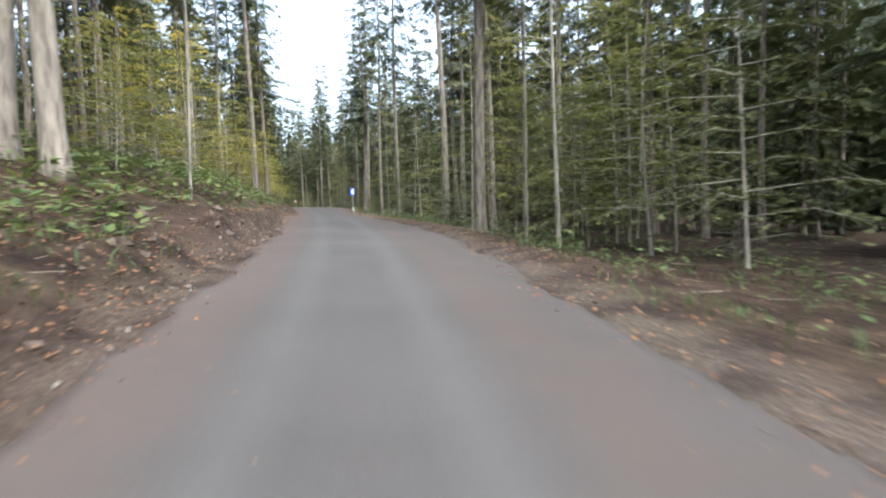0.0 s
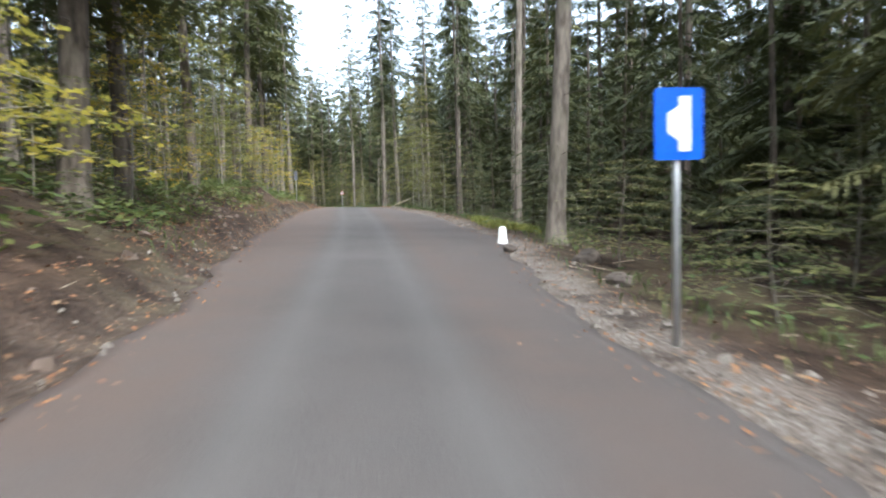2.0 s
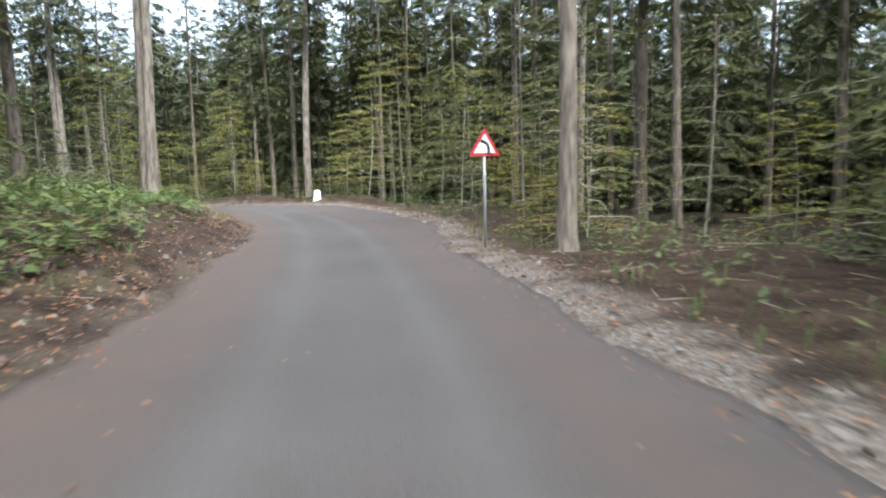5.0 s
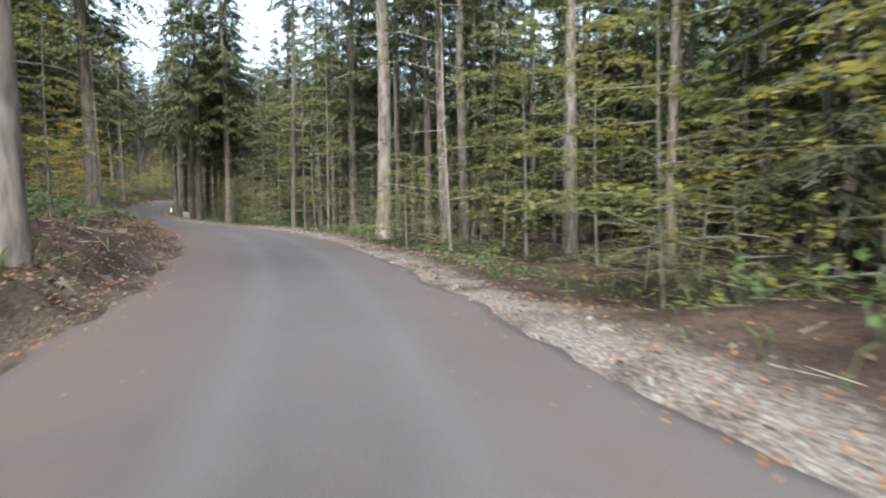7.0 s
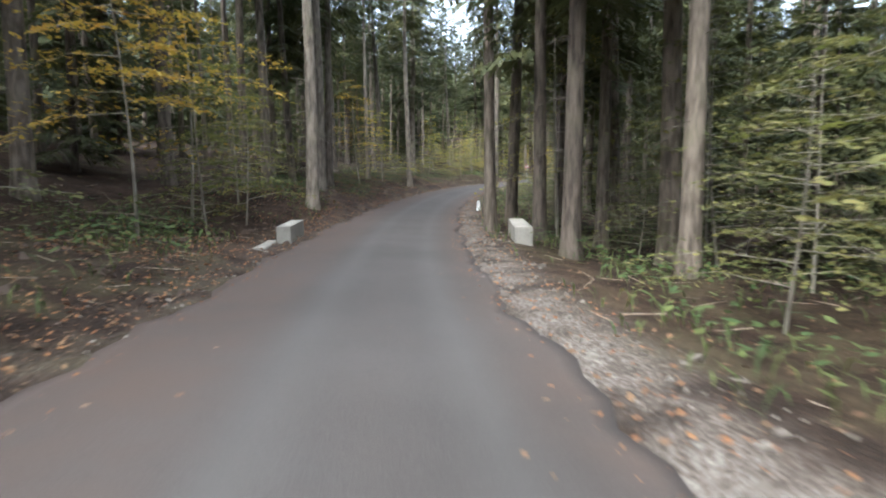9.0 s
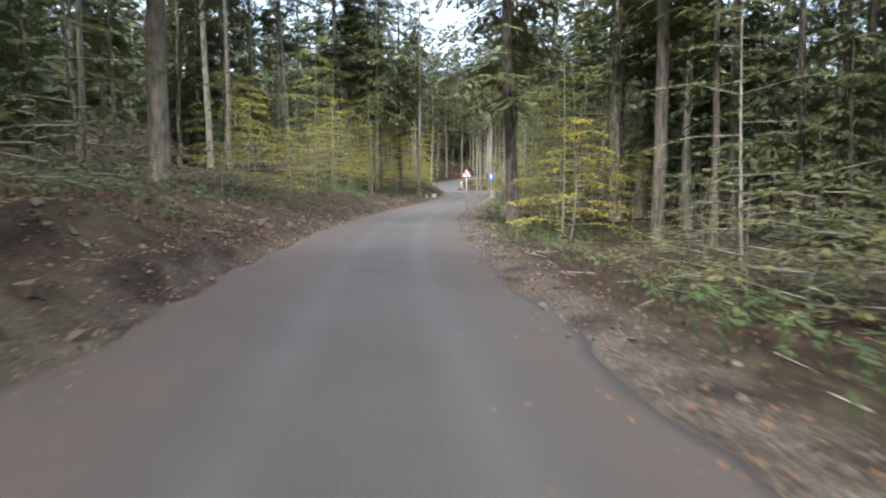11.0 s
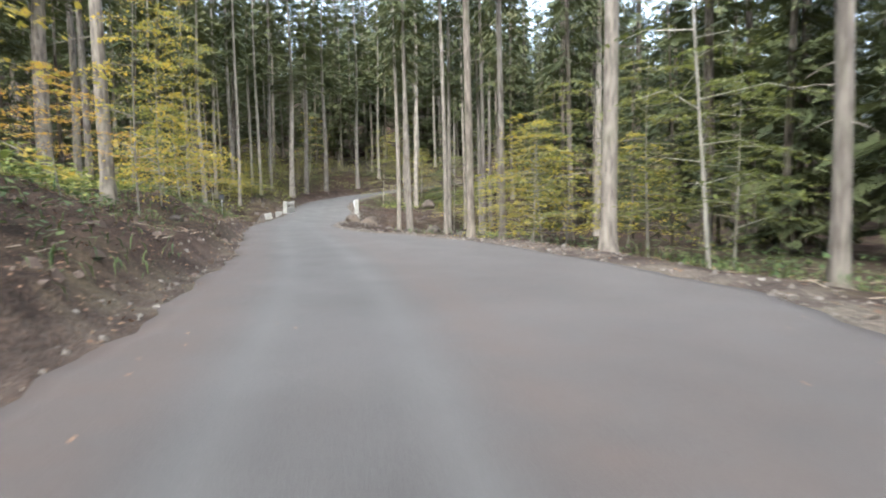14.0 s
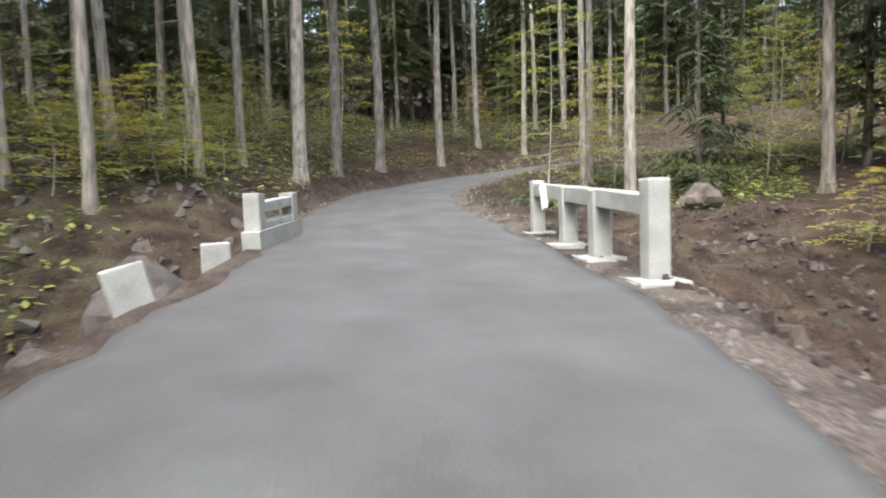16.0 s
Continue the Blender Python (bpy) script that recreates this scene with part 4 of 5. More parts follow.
grow(GREEN_KINDS, GREEN_1)
grow(GREEN_KINDS, GREEN_2)
grow(YELLOW_KINDS, YELLOW_1)
grow(YELLOW_KINDS, YELLOW_2)
grow(ORANGE_KINDS, ORANGE_1)
grow(LOW_KINDS, LOW_1)
grow(BUSH_KINDS, BUSH_1)
grow(SHADE_TONED_KINDS, SHADE_TONED_1)

# the stand goes on beside and behind them
def scatter(count, s_range, d_range, apart, seed, clear=0.0):
    """Places beside the road, no two nearer than apart."""
    g = np.random.default_rng(seed)
    got = []
    tries = 0
    while len(got) < count and tries < count * 30:
        tries += 1
        s, d = g.uniform(*s_range), g.uniform(*d_range)
        x, y, _ = beside(s, d)
        s2, d2, _ = station([x], [y])
        l, r = edges(s2[0])
        if abs(d2[0]) < abs(d) - 0.5 or l - 2.2 < d2[0] < r + 2.2:
            continue
        # the lay-by and the stream stay open
        if 378 < s2[0] < 448 and -10 < d2[0] < 15:
            continue
        pts = np.array(STANDING)
        if ((pts[:, 0] - x) ** 2 + (pts[:, 1] - y) ** 2).min() < apart**2:
            continue
        got.append((x, y))
        STANDING.append((x, y))
    return got


def fill(kinds, places, low=0.8, high=1.15):
    for x, y in places:
        k = rng.uniform(low, high)
        kinds[int(rng.integers(len(kinds)))].plant(x, y, (k, k, k * rng.uniform(0.92, 1.08)), rng.uniform(0, 360), rng.uniform(-1.5, 1.5))


# stretches seen least: trees stand as near the road as elsewhere
fill(PALE_KINDS, scatter(10, (148, 186), (-9, -4.5), 2.5, 1) + scatter(4, (160, 186), (5, 10), 2.5, 2))
fill(LOW_KINDS, scatter(16, (138, 192), (7.5, 18), 2.6, 17) + scatter(8, (212, 275), (10, 19), 2.6, 19) + scatter(10, (262, 322), (9, 19), 2.6, 20) + scatter(16, (262, 330), (-26, -11), 2.6, 22) + scatter(8, (112, 150), (8.0, 12), 2.2, 24) + scatter(16, (365, 425), (15.2, 24), 2.4, 25) + scatter(8, (214, 262), (16, 30), 2.6, 26) + scatter(12, (95, 150), (12, 26), 2.6, 27), 0.7, 1.2)
fill(DARK_KINDS, scatter(10, (292, 322), (-10, -4.5), 2.5, 3) + scatter(8, (292, 322), (5, 10), 2.5, 4))
# second rank
fill(PALE_KINDS, scatter(26, (70, 505), (9, 20), 2.6, 5) + scatter(30, (70, 505), (-22, -10), 2.6, 6))
fill(DARK_KINDS, scatter(26, (70, 505), (8, 20), 2.4, 7) + scatter(30, (70, 505), (-22, -9), 2.4, 8))
fill(LOW_KINDS, scatter(26, (80, 500), (9.0, 22), 2.2, 9) + scatter(24, (80, 500), (-24, -9.5), 2.4, 10), 0.6, 1.15)
fill(SHADE_TONED_KINDS, scatter(20, (75, 440), (4.8, 11), 1.6, 18), 0.6, 1.1)
fill(GREEN_KINDS, scatter(16, (75, 440), (4.8, 11), 1.6, 11) + scatter(14, (75, 440), (-12, -5.6), 1.8, 12), 0.6, 1.1)
fill(YELLOW_KINDS, scatter(6, (75, 500), (5.5, 14), 1.5, 13) + scatter(10, (75, 500), (-14, -5.6), 1.8, 14), 0.55, 1.0)
# leafy undergrowth on the banks and along the verges
fill(GREEN_KINDS, scatter(13, (80, 152), (-9, -5.4), 1.5, 31) + scatter(6, (74, 92), (5.6, 9.5), 1.5, 32) + scatter(7, (352, 392), (-9, -5.2), 1.5, 33) + scatter(8, (336, 378), (4.6, 9), 1.5, 34), 0.7, 1.05)
fill(YELLOW_KINDS, scatter(7, (84, 150), (-9, -5.4), 1.5, 35) + scatter(4, (352, 392), (-9, -5.2), 1.5, 36) + scatter(3, (430, 470), (-14, -6), 1.5, 37), 0.7, 1.05)
fill(BUSH_KINDS, scatter(75, (70, 480), (4.6, 9.5), 1.2, 15) + scatter(42, (70, 480), (-9.5, -5.4), 1.2, 16), 0.6, 1.25)
for kinds in (PALE_KINDS, DARK_KINDS, LOW_KINDS, GREEN_KINDS, YELLOW_KINDS, ORANGE_KINDS, POLE_KINDS, BUSH_KINDS, SHADE_TONED_KINDS):
    for kind in kinds:
        kind.settle()


RANK = 330


def skirt_parts(seed, height):
    """A spruce deep in the stand: broad drooping boughs, tier below tier."""
    rng = np.random.default_rng(seed)
    quads = []
    h = 1.5
    while h < height - 0.5:
        r = 3.3 * ((height - h) / height) ** 0.7
        for b in range(5):
            a = rng.uniform(0, 2 * math.pi)
            way, side = np.array([math.cos(a), math.sin(a), 0.0]), np.array([-math.sin(a), math.cos(a), 0.0])
            p, ln = np.array([0, 0, min(h + rng.uniform(0, 1.3), height)]), r * rng.uniform(0.7, 1.15)
            mid = p + way * ln * 0.6 - (0, 0, 0.25 * ln)
            tip = p + way * ln - (0, 0, ln * rng.uniform(0.45, 0.8))
            w = 0.10 + 0.36 * ln
            quads.append([p, mid + side * w - (0, 0, 0.3 * w), tip, mid - side * w - (0, 0, 0.3 * w)])
        h += rng.uniform(1.5, 2.1)
    return np.array(quads)


def far_woods():
    """The woods behind, past counting."""
    g = np.random.default_rng(21)
    models = [[spruce_parts(200 + i, 24 + 2 * i, (1.2, 3.0, 0.8, 2.0)[i], 0.4, 3.4, False, middle=near) for i in range(4)] for near in (False, True)]
    xs, ys = g.uniform(-345, 100, 14000), g.uniform(-70, 400, 14000)
    s, d, _ = station(xs, ys)
    # thickest beyond the low side of the first stretch
    often = np.where((d > 0) & (s < 260), 1.0, 0.55) * np.where(s > 365, 0.6, 1.0)
    keep = (g.uniform(0, 1, 14000) < often) & (np.abs(d) > 15) & (np.abs(d) < 18 + 60 * g.uniform(0, 1, 14000) ** 1.5) & (s > 20)
    # the slope beyond the bridge is wooded up to the road
    bx, by = g.normal(-262, 24, 700), g.normal(272, 24, 700)
    bs, bd, _ = station(bx, by)
    more = (np.abs(bd) > 12) & (bs > 440)
    xs, ys, away = np.r_[xs[keep][:820], bx[more][:140]], np.r_[ys[keep][:820], by[more][:140]], np.r_[np.abs(d[keep][:820]), 0 * bd[more][:140]]
    zs = land(xs, ys)
    crowns, tv, tf = [], [], []
    count = 0
    for x, y, z, off in zip(xs, ys, zs, away):
        (v, f), q = models[int(off < 40)][int(g.integers(4))]
        a, k = g.uniform(0, 6.28), g.uniform(0.75, 1.15)
        m = np.array([[math.cos(a), -math.sin(a), 0], [math.sin(a), math.cos(a), 0], [0, 0, 1]]) * k
        crowns.append(q @ m.T + (x, y, z))
        tv.append(np.asarray(v) @ m.T + (x, y, z))
        tf += [tuple(i + count for i in one) for one in f]
        count += len(v)
    # behind them the stand closes: dark skirts of branches, tier below tier
    skirts = [skirt_parts(300 + i, 25 + 1.5 * i) for i in range(4)]
    dx, dy = g.uniform(-345, 130, 12000), g.uniform(-110, 400, 12000)
    ds, dd, _ = station(dx, dy)
    deep = np.flatnonzero((np.abs(dd) > 30) & (np.abs(dd) < 95) & (ds > 5) & ((ds < 365) | (dd > 0) | (dd < -42)))[:1700]
    for x, y, z in zip(dx[deep], dy[deep], land(dx[deep], dy[deep])):
        q = skirts[int(g.integers(4))]
        a, k = g.uniform(0, 6.28), g.uniform(0.8, 1.2)
        m = np.array([[math.cos(a), -math.sin(a), 0], [math.sin(a), math.cos(a), 0], [0, 0, 1]]) * k
        crowns.append(q @ m.T + (x, y, z))
    # bare stems with high crowns between the roadside trees and the far ones
    stems = [spruce_parts(320 + i, 24 + i, 7.0 + 1.5 * i, 0.36, 2.6, False, slim=0.3, middle=True, fine_to=16.0, upper=4) for i in range(4)]
    taken = np.array(STANDING)
    mx, my = g.uniform(-345, 60, 26000), g.uniform(-40, 400, 26000)
    ms, md, _ = station(mx, my)
    for j in np.flatnonzero((np.abs(md) > 8.5) & (np.abs(md) < 24) & (ms > 30)):
        l, r = edges(ms[j])
        if len(taken) > RANK + len(STANDING):
            break
        if l - 5.5 < md[j] < r + 5.5 or (ms[j] > 365 and md[j] < 0 and j % 3) or (378 < ms[j] < 448 and -10 < md[j] < 17) or ((taken[:, 0] - mx[j]) ** 2 + (taken[:, 1] - my[j]) ** 2).min() < 5.3:
            continue
        taken = np.vstack([taken, (mx[j], my[j])])
        z = ground_at(mx[j], my[j])
        (v, f), q = stems[int(g.integers(4))]
        a, k = g.uniform(0, 6.28), g.uniform(0.8, 1.15)
        m = np.array([[math.cos(a), -math.sin(a), 0], [math.sin(a), math.cos(a), 0], [0, 0, 1]]) * k
        crowns.append(q @ m.T + (mx[j], my[j], z))
        tv.append(np.asarray(v) @ m.T + (mx[j], my[j], z))
        tf += [tuple(i + count for i in one) for one in f]
        count += len(v)
    ob = thing("far_woods", "dense dark spruce forest behind the roadside trees", "woods")
    tagged(ob, kind="stuff")
    tagged(part("trunks", mesh_of("far_trunks", np.vstack(tv), tf, BARK_DARK, True), ob), kind="stuff")
    tagged(part("crowns", quads_mesh("far_crowns", np.vstack(crowns), NEEDLES), ob), kind="stuff")


far_woods()

# ---- signs, bollards, concrete ----
def sign_post(parent, height, radius=0.03):
    v, f = tube([(0, 0, -0.4), (0, 0, height * 0.5), (0, 0, height)], [radius] * 3, 10)
    part("post", mesh_of("sign_post", v, f, STEEL, True), parent)


def outline_plate(points, thick, y, mat, name):
    """A flat plate in the x-z plane, its face towards -y."""
    bm = bmesh.new()
    ring = [bm.verts.new((px, y, pz)) for px, pz in points]
    face = bm.faces.new(ring)
    ext = bmesh.ops.extrude_face_region(bm, geom=[face])
    bmesh.ops.translate(bm, vec=(0, thick, 0), verts=[e for e in ext["geom"] if isinstance(e, bmesh.types.BMVert)])
    bmesh.ops.recalc_face_normals(bm, faces=bm.faces)
    return bm_mesh(bm, name, mat)


def rounded(points, radius, n=4):
    out = []
    for i, b in enumerate(points):
        a, c = Vector(points[i - 1]), Vector(points[(i + 1) % len(points)])
        b = Vector(b)
        p, q = b + (a - b).normalized() * radius, b + (c - b).normalized() * radius
        for j in range(n + 1):
            t = j / n
            out.append(tuple((1 - t) ** 2 * p + 2 * t * (1 - t) * b + t * t * q))
    return out


def blue_sign(x, y, turn, centre, mirror, width=0.45, high=0.62, roll=0.0):
    z = ground_at(x, y)
    ob = thing("traffic_sign", "blue passing-place sign with white symbol on steel post", "sign", "road signs", (x, y, z), turn)
    top = centre - z + high / 2
    sign_post(ob, top - 0.04)
    w, h, c = width / 2, high / 2, centre - z
    plate = part("sign_plate", outline_plate(rounded([(-w, c - h), (w, c - h), (w, c + h), (-w, c + h)], 0.03), 0.012, -0.05, BLUE, "blue_plate"), ob, "flat blue plate")
    k = -1 if mirror else 1
    shape = [(-0.10, -0.23), (0.0, -0.23), (0.0, -0.14), (0.10, -0.07), (0.10, 0.09), (0.0, 0.15), (0.0, 0.23), (-0.10, 0.23)]
    part("symbol", outline_plate([(k * a, c + b) for a, b in (shape if k > 0 else shape[::-1])], 0.004, -0.055, SIGN_WHITE, "bay_symbol"), plate, "white lay-by symbol")
    plate.rotation_euler = (0, radians(roll), 0)
    return ob


def warning_sign(x, y, turn, centre, bend, side=0.62, roll=0.0):
    z = ground_at(x, y)
    ob = thing("traffic_sign", "triangular red and white bend warning sign on steel post", "sign", "road signs", (x, y, z), turn)
    c = centre - z
    sign_post(ob, c + side * 0.25)
    tri = lambda s, dz=0.0: [(-s / 2, c + dz - s * 0.29), (s / 2, c + dz - s * 0.29), (0, c + dz + s * 0.577)]
    plate = part("sign_plate", outline_plate(rounded(tri(side), 0.04), 0.012, -0.05, RED, "red_triangle"), ob, "red bordered triangle")
    part("sign_face", outline_plate(rounded(tri(side * 0.68), 0.02), 0.003, -0.054, SIGN_WHITE, "white_triangle"), plate, "white field")
    path = [(0.075, -0.14), (0.075, -0.02), (0.045, 0.05), (-0.03, 0.09), (-0.08, 0.10)] if bend == "left" else [(0.08, -0.15), (0.08, -0.04), (-0.03, -0.02), (-0.06, 0.08), (-0.07, 0.13)]
    wide = 0.03
    left, right = [], []
    for i, p in enumerate(path):
        a, b = Vector(path[max(i - 1, 0)]), Vector(path[min(i + 1, len(path) - 1)])
        way = (b - a).normalized()
        nrm = Vector((-way.y, way.x))
        left.append((p[0] + nrm.x * wide, c + p[1] + nrm.y * wide))
        right.append((p[0] - nrm.x * wide, c + p[1] - nrm.y * wide))
    part("arrow", outline_plate(left + right[::-1], 0.003, -0.058, BLACK, "bend_arrow"), plate, "black bent arrow")
    return ob


def sign_from_behind(x, y, turn, high, plate_w, plate_h):
    z = ground_at(x, y)
    ob = thing("traffic_sign", "dark back of a sign on a thin pale post", "sign", "road signs", (x, y, z), turn)
    sign_post(ob, high, 0.025)
    part("sign_plate", outline_plate(rounded([(-plate_w / 2, high - plate_h), (plate_w / 2, high - plate_h), (plate_w / 2, high), (-plate_w / 2, high)], 0.02), 0.012, -0.045, SIGN_BACK, "sign_back"), ob)


def bollard(x, y, high, wide, turn=0.0):
    """A whitewashed marker stone with a rounded head and a wider foot."""
    z = ground_at(x, y)
    ob = thing("marker_stone", "small whitewashed roadside marker stone with rounded top", "bollard", "marker stones", (x, y, z), turn)
    bm = bmesh.new()
    rows = [(1.25, -0.15), (1.25, 0.22), (1.0, 0.26), (0.98, 0.75), (0.85, 0.9), (0.55, 0.98), (0.2, 1.0)]
    rings = [[bm.verts.new((wide / 2 * k * math.cos(a) * 1.1, wide / 2 * k * 0.8 * math.sin(a), high * h)) for a in np.linspace(0, 2 * math.pi, 12, endpoint=False)] for k, h in rows]
    for r0, r1 in zip(rings, rings[1:]):
        for j in range(12):
            bm.faces.new((r0[j], r0[(j + 1) % 12], r1[(j + 1) % 12], r1[j]))
    bm.faces.new(rings[-1])
    part("stone", bm_mesh(bm, "marker_stone", WHITEWASH, True), ob)


def heading(s):
    return beside(s, 0)[2]


def concrete_block(s, d, length, width, high, twist=0.0, lift=0.0, seed=1, label="weathered pale concrete headwall block at the road edge", lean=0.0):
    x, y, h = beside(s, d)
    z = float(station([x], [y])[2][0]) + lift
    bm = box(width, length, high + 0.5, 0.025, True, 0.012, seed)
    ob = new("concrete_block", bm_mesh(bm, "concrete_block", CONCRETE))
    ob.matrix_basis = pose(x, y, z - 0.5, 0, 0, h + twist) @ pose(0, 0, 0, 0, lean, 0)
    tagged(ob, label, "concrete block", "concrete blocks")
    return ob


blue_sign(-2.42, 56.74, 5.0, 3.83, True, 0.42, 0.6)
blue_sign(-168.4, 208.4, 57.0, 6.80, False, 0.46, 0.64)
warning_sign(-17.37, 131.6, 18.0, 5.5, "left")
warning_sign(-144.3, 191.9, 58.0, 6.0, "double")
sign_from_behind(-14.17, 93.0, 12.0, 2.0, 0.22, 0.6)
sign_from_behind(*beside(421, -4.2)[:2], 64.0, 1.3, 0.26, 0.3)
bollard(-2.87, 67.7, 0.45, 0.2)
bollard(-28.5, 152.3, 0.55, 0.33, 30)
bollard(*beside(298.7, 2.3)[:2], 0.4, 0.16)

# culvert heads
concrete_block(285.3, -2.82, 1.5, 0.22, 0.08, 3, 0, 1, "low pale concrete kerb block beside the culvert")
concrete_block(287.2, -2.68, 2.3, 0.32, 0.38, 4, 0, 2)
concrete_block(287.6, 2.85, 3.0, 0.40, 0.42, -4, 0, 3)
concrete_block(371.6, -2.75, 1.0, 0.16, 0.42, 3, 0, 4, "thin pale concrete slab leaning beside the culvert", -16)
concrete_block(374.7, -2.6, 1.4, 0.38, 0.36, 2, 0, 5)
concrete_block(375.5, 3.2, 3.4, 0.42, 0.52, -4, 0, 6)
concrete_block(373.1, 2.95, 0.5, 0.35, 0.06, 10, 0, 7, "low broken concrete stub beside the culvert")


# ---- the bridge's parapets ----
def parapet_right():
    x, y, h = beside(432.1, 3.55)
    z = float(station([x], [y])[2][0])
    ob = thing("bridge_parapet", "pale concrete bridge parapet with square posts and thick rail", "parapet", "bridge parapets", (x, y, z), h - 1)
    rise = 0.065
    for i, (along, high, w) in enumerate([(0, 1.3, 0.29), (2.0, 1.1, 0.30), (3.7, 1.1, 0.28), (6.0, 1.15, 0.28)]):
        me = bm_mesh(box(w, w, high + 0.6, 0.03, True, 0.008, i), "parapet_post", CONCRETE)
        post = part("post", me, ob)
        post.location = (0, along, rise * along - 0.6)
        me = bm_mesh(box(0.62, 0.85, 0.65, 0.03, True, 0.02, 10 + i), "parapet_footing", CONCRETE)
        foot = part("footing", me, ob, "rough pale concrete footing slab")
        foot.location = (-0.05, along - 0.05, rise * along - 0.6)
    for i, (a, b) in enumerate([(0.16, 1.86), (2.14, 3.57), (3.83, 5.87)]):
        me = bm_mesh(box(0.24, b - a, 0.28, 0.025, True, 0.006, 20 + i), "parapet_rail", CONCRETE)
        rail = part("rail", me, ob)
        rail.location = (0.0, (a + b) / 2, rise * (a + b) / 2 + 0.82)
        rail.rotation_euler = (math.atan(rise), 0, 0)
    me = bm_mesh(box(0.10, 0.16, 0.5, 0.03, True, 0.01, 33), "broken_panel", WHITEWASH)
    p = part("marker_panel", me, ob, "tilted white reflector panel")
    p.location, p.rotation_euler = (-0.2, 4.6, rise * 4.6 + 0.62), (radians(-18), 0, 0)


def parapet_left():
    x, y, h = beside(436.0, -2.05)
    z = float(station([x], [y])[2][0])
    ob = thing("bridge_parapet", "short pale concrete bridge parapet with window-like opening", "parapet", "bridge parapets", (x, y, z), h - 12)
    rise = 0.07
    for name, sx, sy, sz, px, py, pz in [("base_wall", 0.34, 2.5, 0.80, 0, 1.25, -0.5), ("rail", 0.25, 1.7, 0.19, -0.02, 1.25, 0.62), ("sill_wall", 0.25, 1.7, 0.16, -0.02, 1.25, 0.28)]:
        p = part(name, bm_mesh(box(sx, sy, sz, 0.025, True, 0.008, int(10 * sy)), "parapet_" + name, CONCRETE), ob)
        p.location, p.rotation_euler = (px, py, pz + rise * py), (math.atan(rise), 0, 0)
    for i, (py, high) in enumerate([(0.26, 0.72), (2.2, 0.64)]):
        p = part("post", bm_mesh(box(0.30, 0.32, high, 0.025, True, 0.008, i), "parapet_post_short", CONCRETE), ob)
        p.location = (-0.02, py, rise * py + 0.25)


parapet_right()
parapet_left()
concrete_block(435.2, -2.5, 0.4, 0.45, 0.20, 10, 0.0, 41, "pale concrete stub block at the broken parapet")
concrete_block(432.7, -2.85, 0.18, 0.5, 0.36, 14, -0.12, 42, "broken pale concrete slab leaning beside the road", -14)


def rock(x, y, size, seed, flat=0.7, label="rough brown-grey boulder lying beside the road", sink=0.3, mat=None):
    bm = bmesh.new()
    bmesh.ops.create_icosphere(bm, subdivisions=3, radius=1.0)
    for v in bm.verts:
        p = v.co + Vector((seed * 3.1, seed * 1.7, 0))
        v.co *= 1 + 0.35 * noise.noise(p * 0.9) + 0.14 * noise.noise(p * 2.3)
        v.co.x = round(v.co.x * 3.5) / 3.5 * 0.35 + v.co.x * 0.65
        v.co.z = round(v.co.z * 3.0) / 3.0 * 0.35 + v.co.z * 0.65
    bmesh.ops.scale(bm, vec=(size, size * 0.8, size * flat), verts=bm.verts)
    ob = new("boulder", bm_mesh(bm, "boulder", mat or STONE))
    ob.matrix_basis = pose(x, y, ground_at(x, y) + size * flat * (0.6 - sink), 0, 0, seed * 47)
    tagged(ob, label, "boulder", "boulders")


g = random.Random(8)
rock(*beside(434.3, -3.3)[:2], 0.8, 2, 1.0, "large pale brown boulder by the broken parapet", 0.0)
for s, d, size in [(412, 4.2, 0.3), (413.5, 5.2, 0.4), (415.5, 5.6, 0.45), (417, 4.6, 0.35), (418.5, 6.6, 0.6), (420, 5.2, 0.5), (421.5, 7.8, 0.6), (423, 5.0, 0.4), (424, 6.8, 0.7), (425.5, 8.6, 0.6), (427, 5.4, 0.5), (428.5, 7.4, 0.65), (430, 5.6, 0.45), (431, 8.8, 0.6), (414, 7.6, 0.5), (419, 9.0, 0.5), (429, 5.0, 0.4), (432, 6.2, 0.5), (426, 7.0, 0.4), (422, 6.3, 0.35), (416.5, 7.0, 0.4), (427, -4.6, 0.3), (430, -4.6, 0.35), (431, -5.6, 0.4), (434, -4.8, 0.4)]:
    rock(*beside(s, d)[:2], size * g.uniform(0.7, 1.0), g.randint(1, 90), g.uniform(0.45, 0.75))
for x, y, size, seed in [(-211.1, 229.8, 0.62, 5), (-215.4, 233.0, 0.65, 17), (-225.2, 244.4, 0.75, 29), (-214.1, 230.3, 0.55, 31), (-212.6, 232.0, 0.6, 52)]:
    rock(x, y, size, seed, 0.8, "large rough brown boulder in the stream bed", 0.2, BOULDER)
for s, d, size in [(117, -3.6, 0.28), (115, -2.9, 0.18), (123, 4.4, 0.35), (120, 3.8, 0.25), (125, 3.3, 0.2), (350, 5.2, 0.4), (352, 4.2, 0.3), (349, 6.4, 0.35), (366, 3.6, 0.25), (268, 3.5, 0.3), (403, -3.6, 0.2)]:
    rock(*beside(s, d)[:2], size, g.randint(1, 90), 0.6)


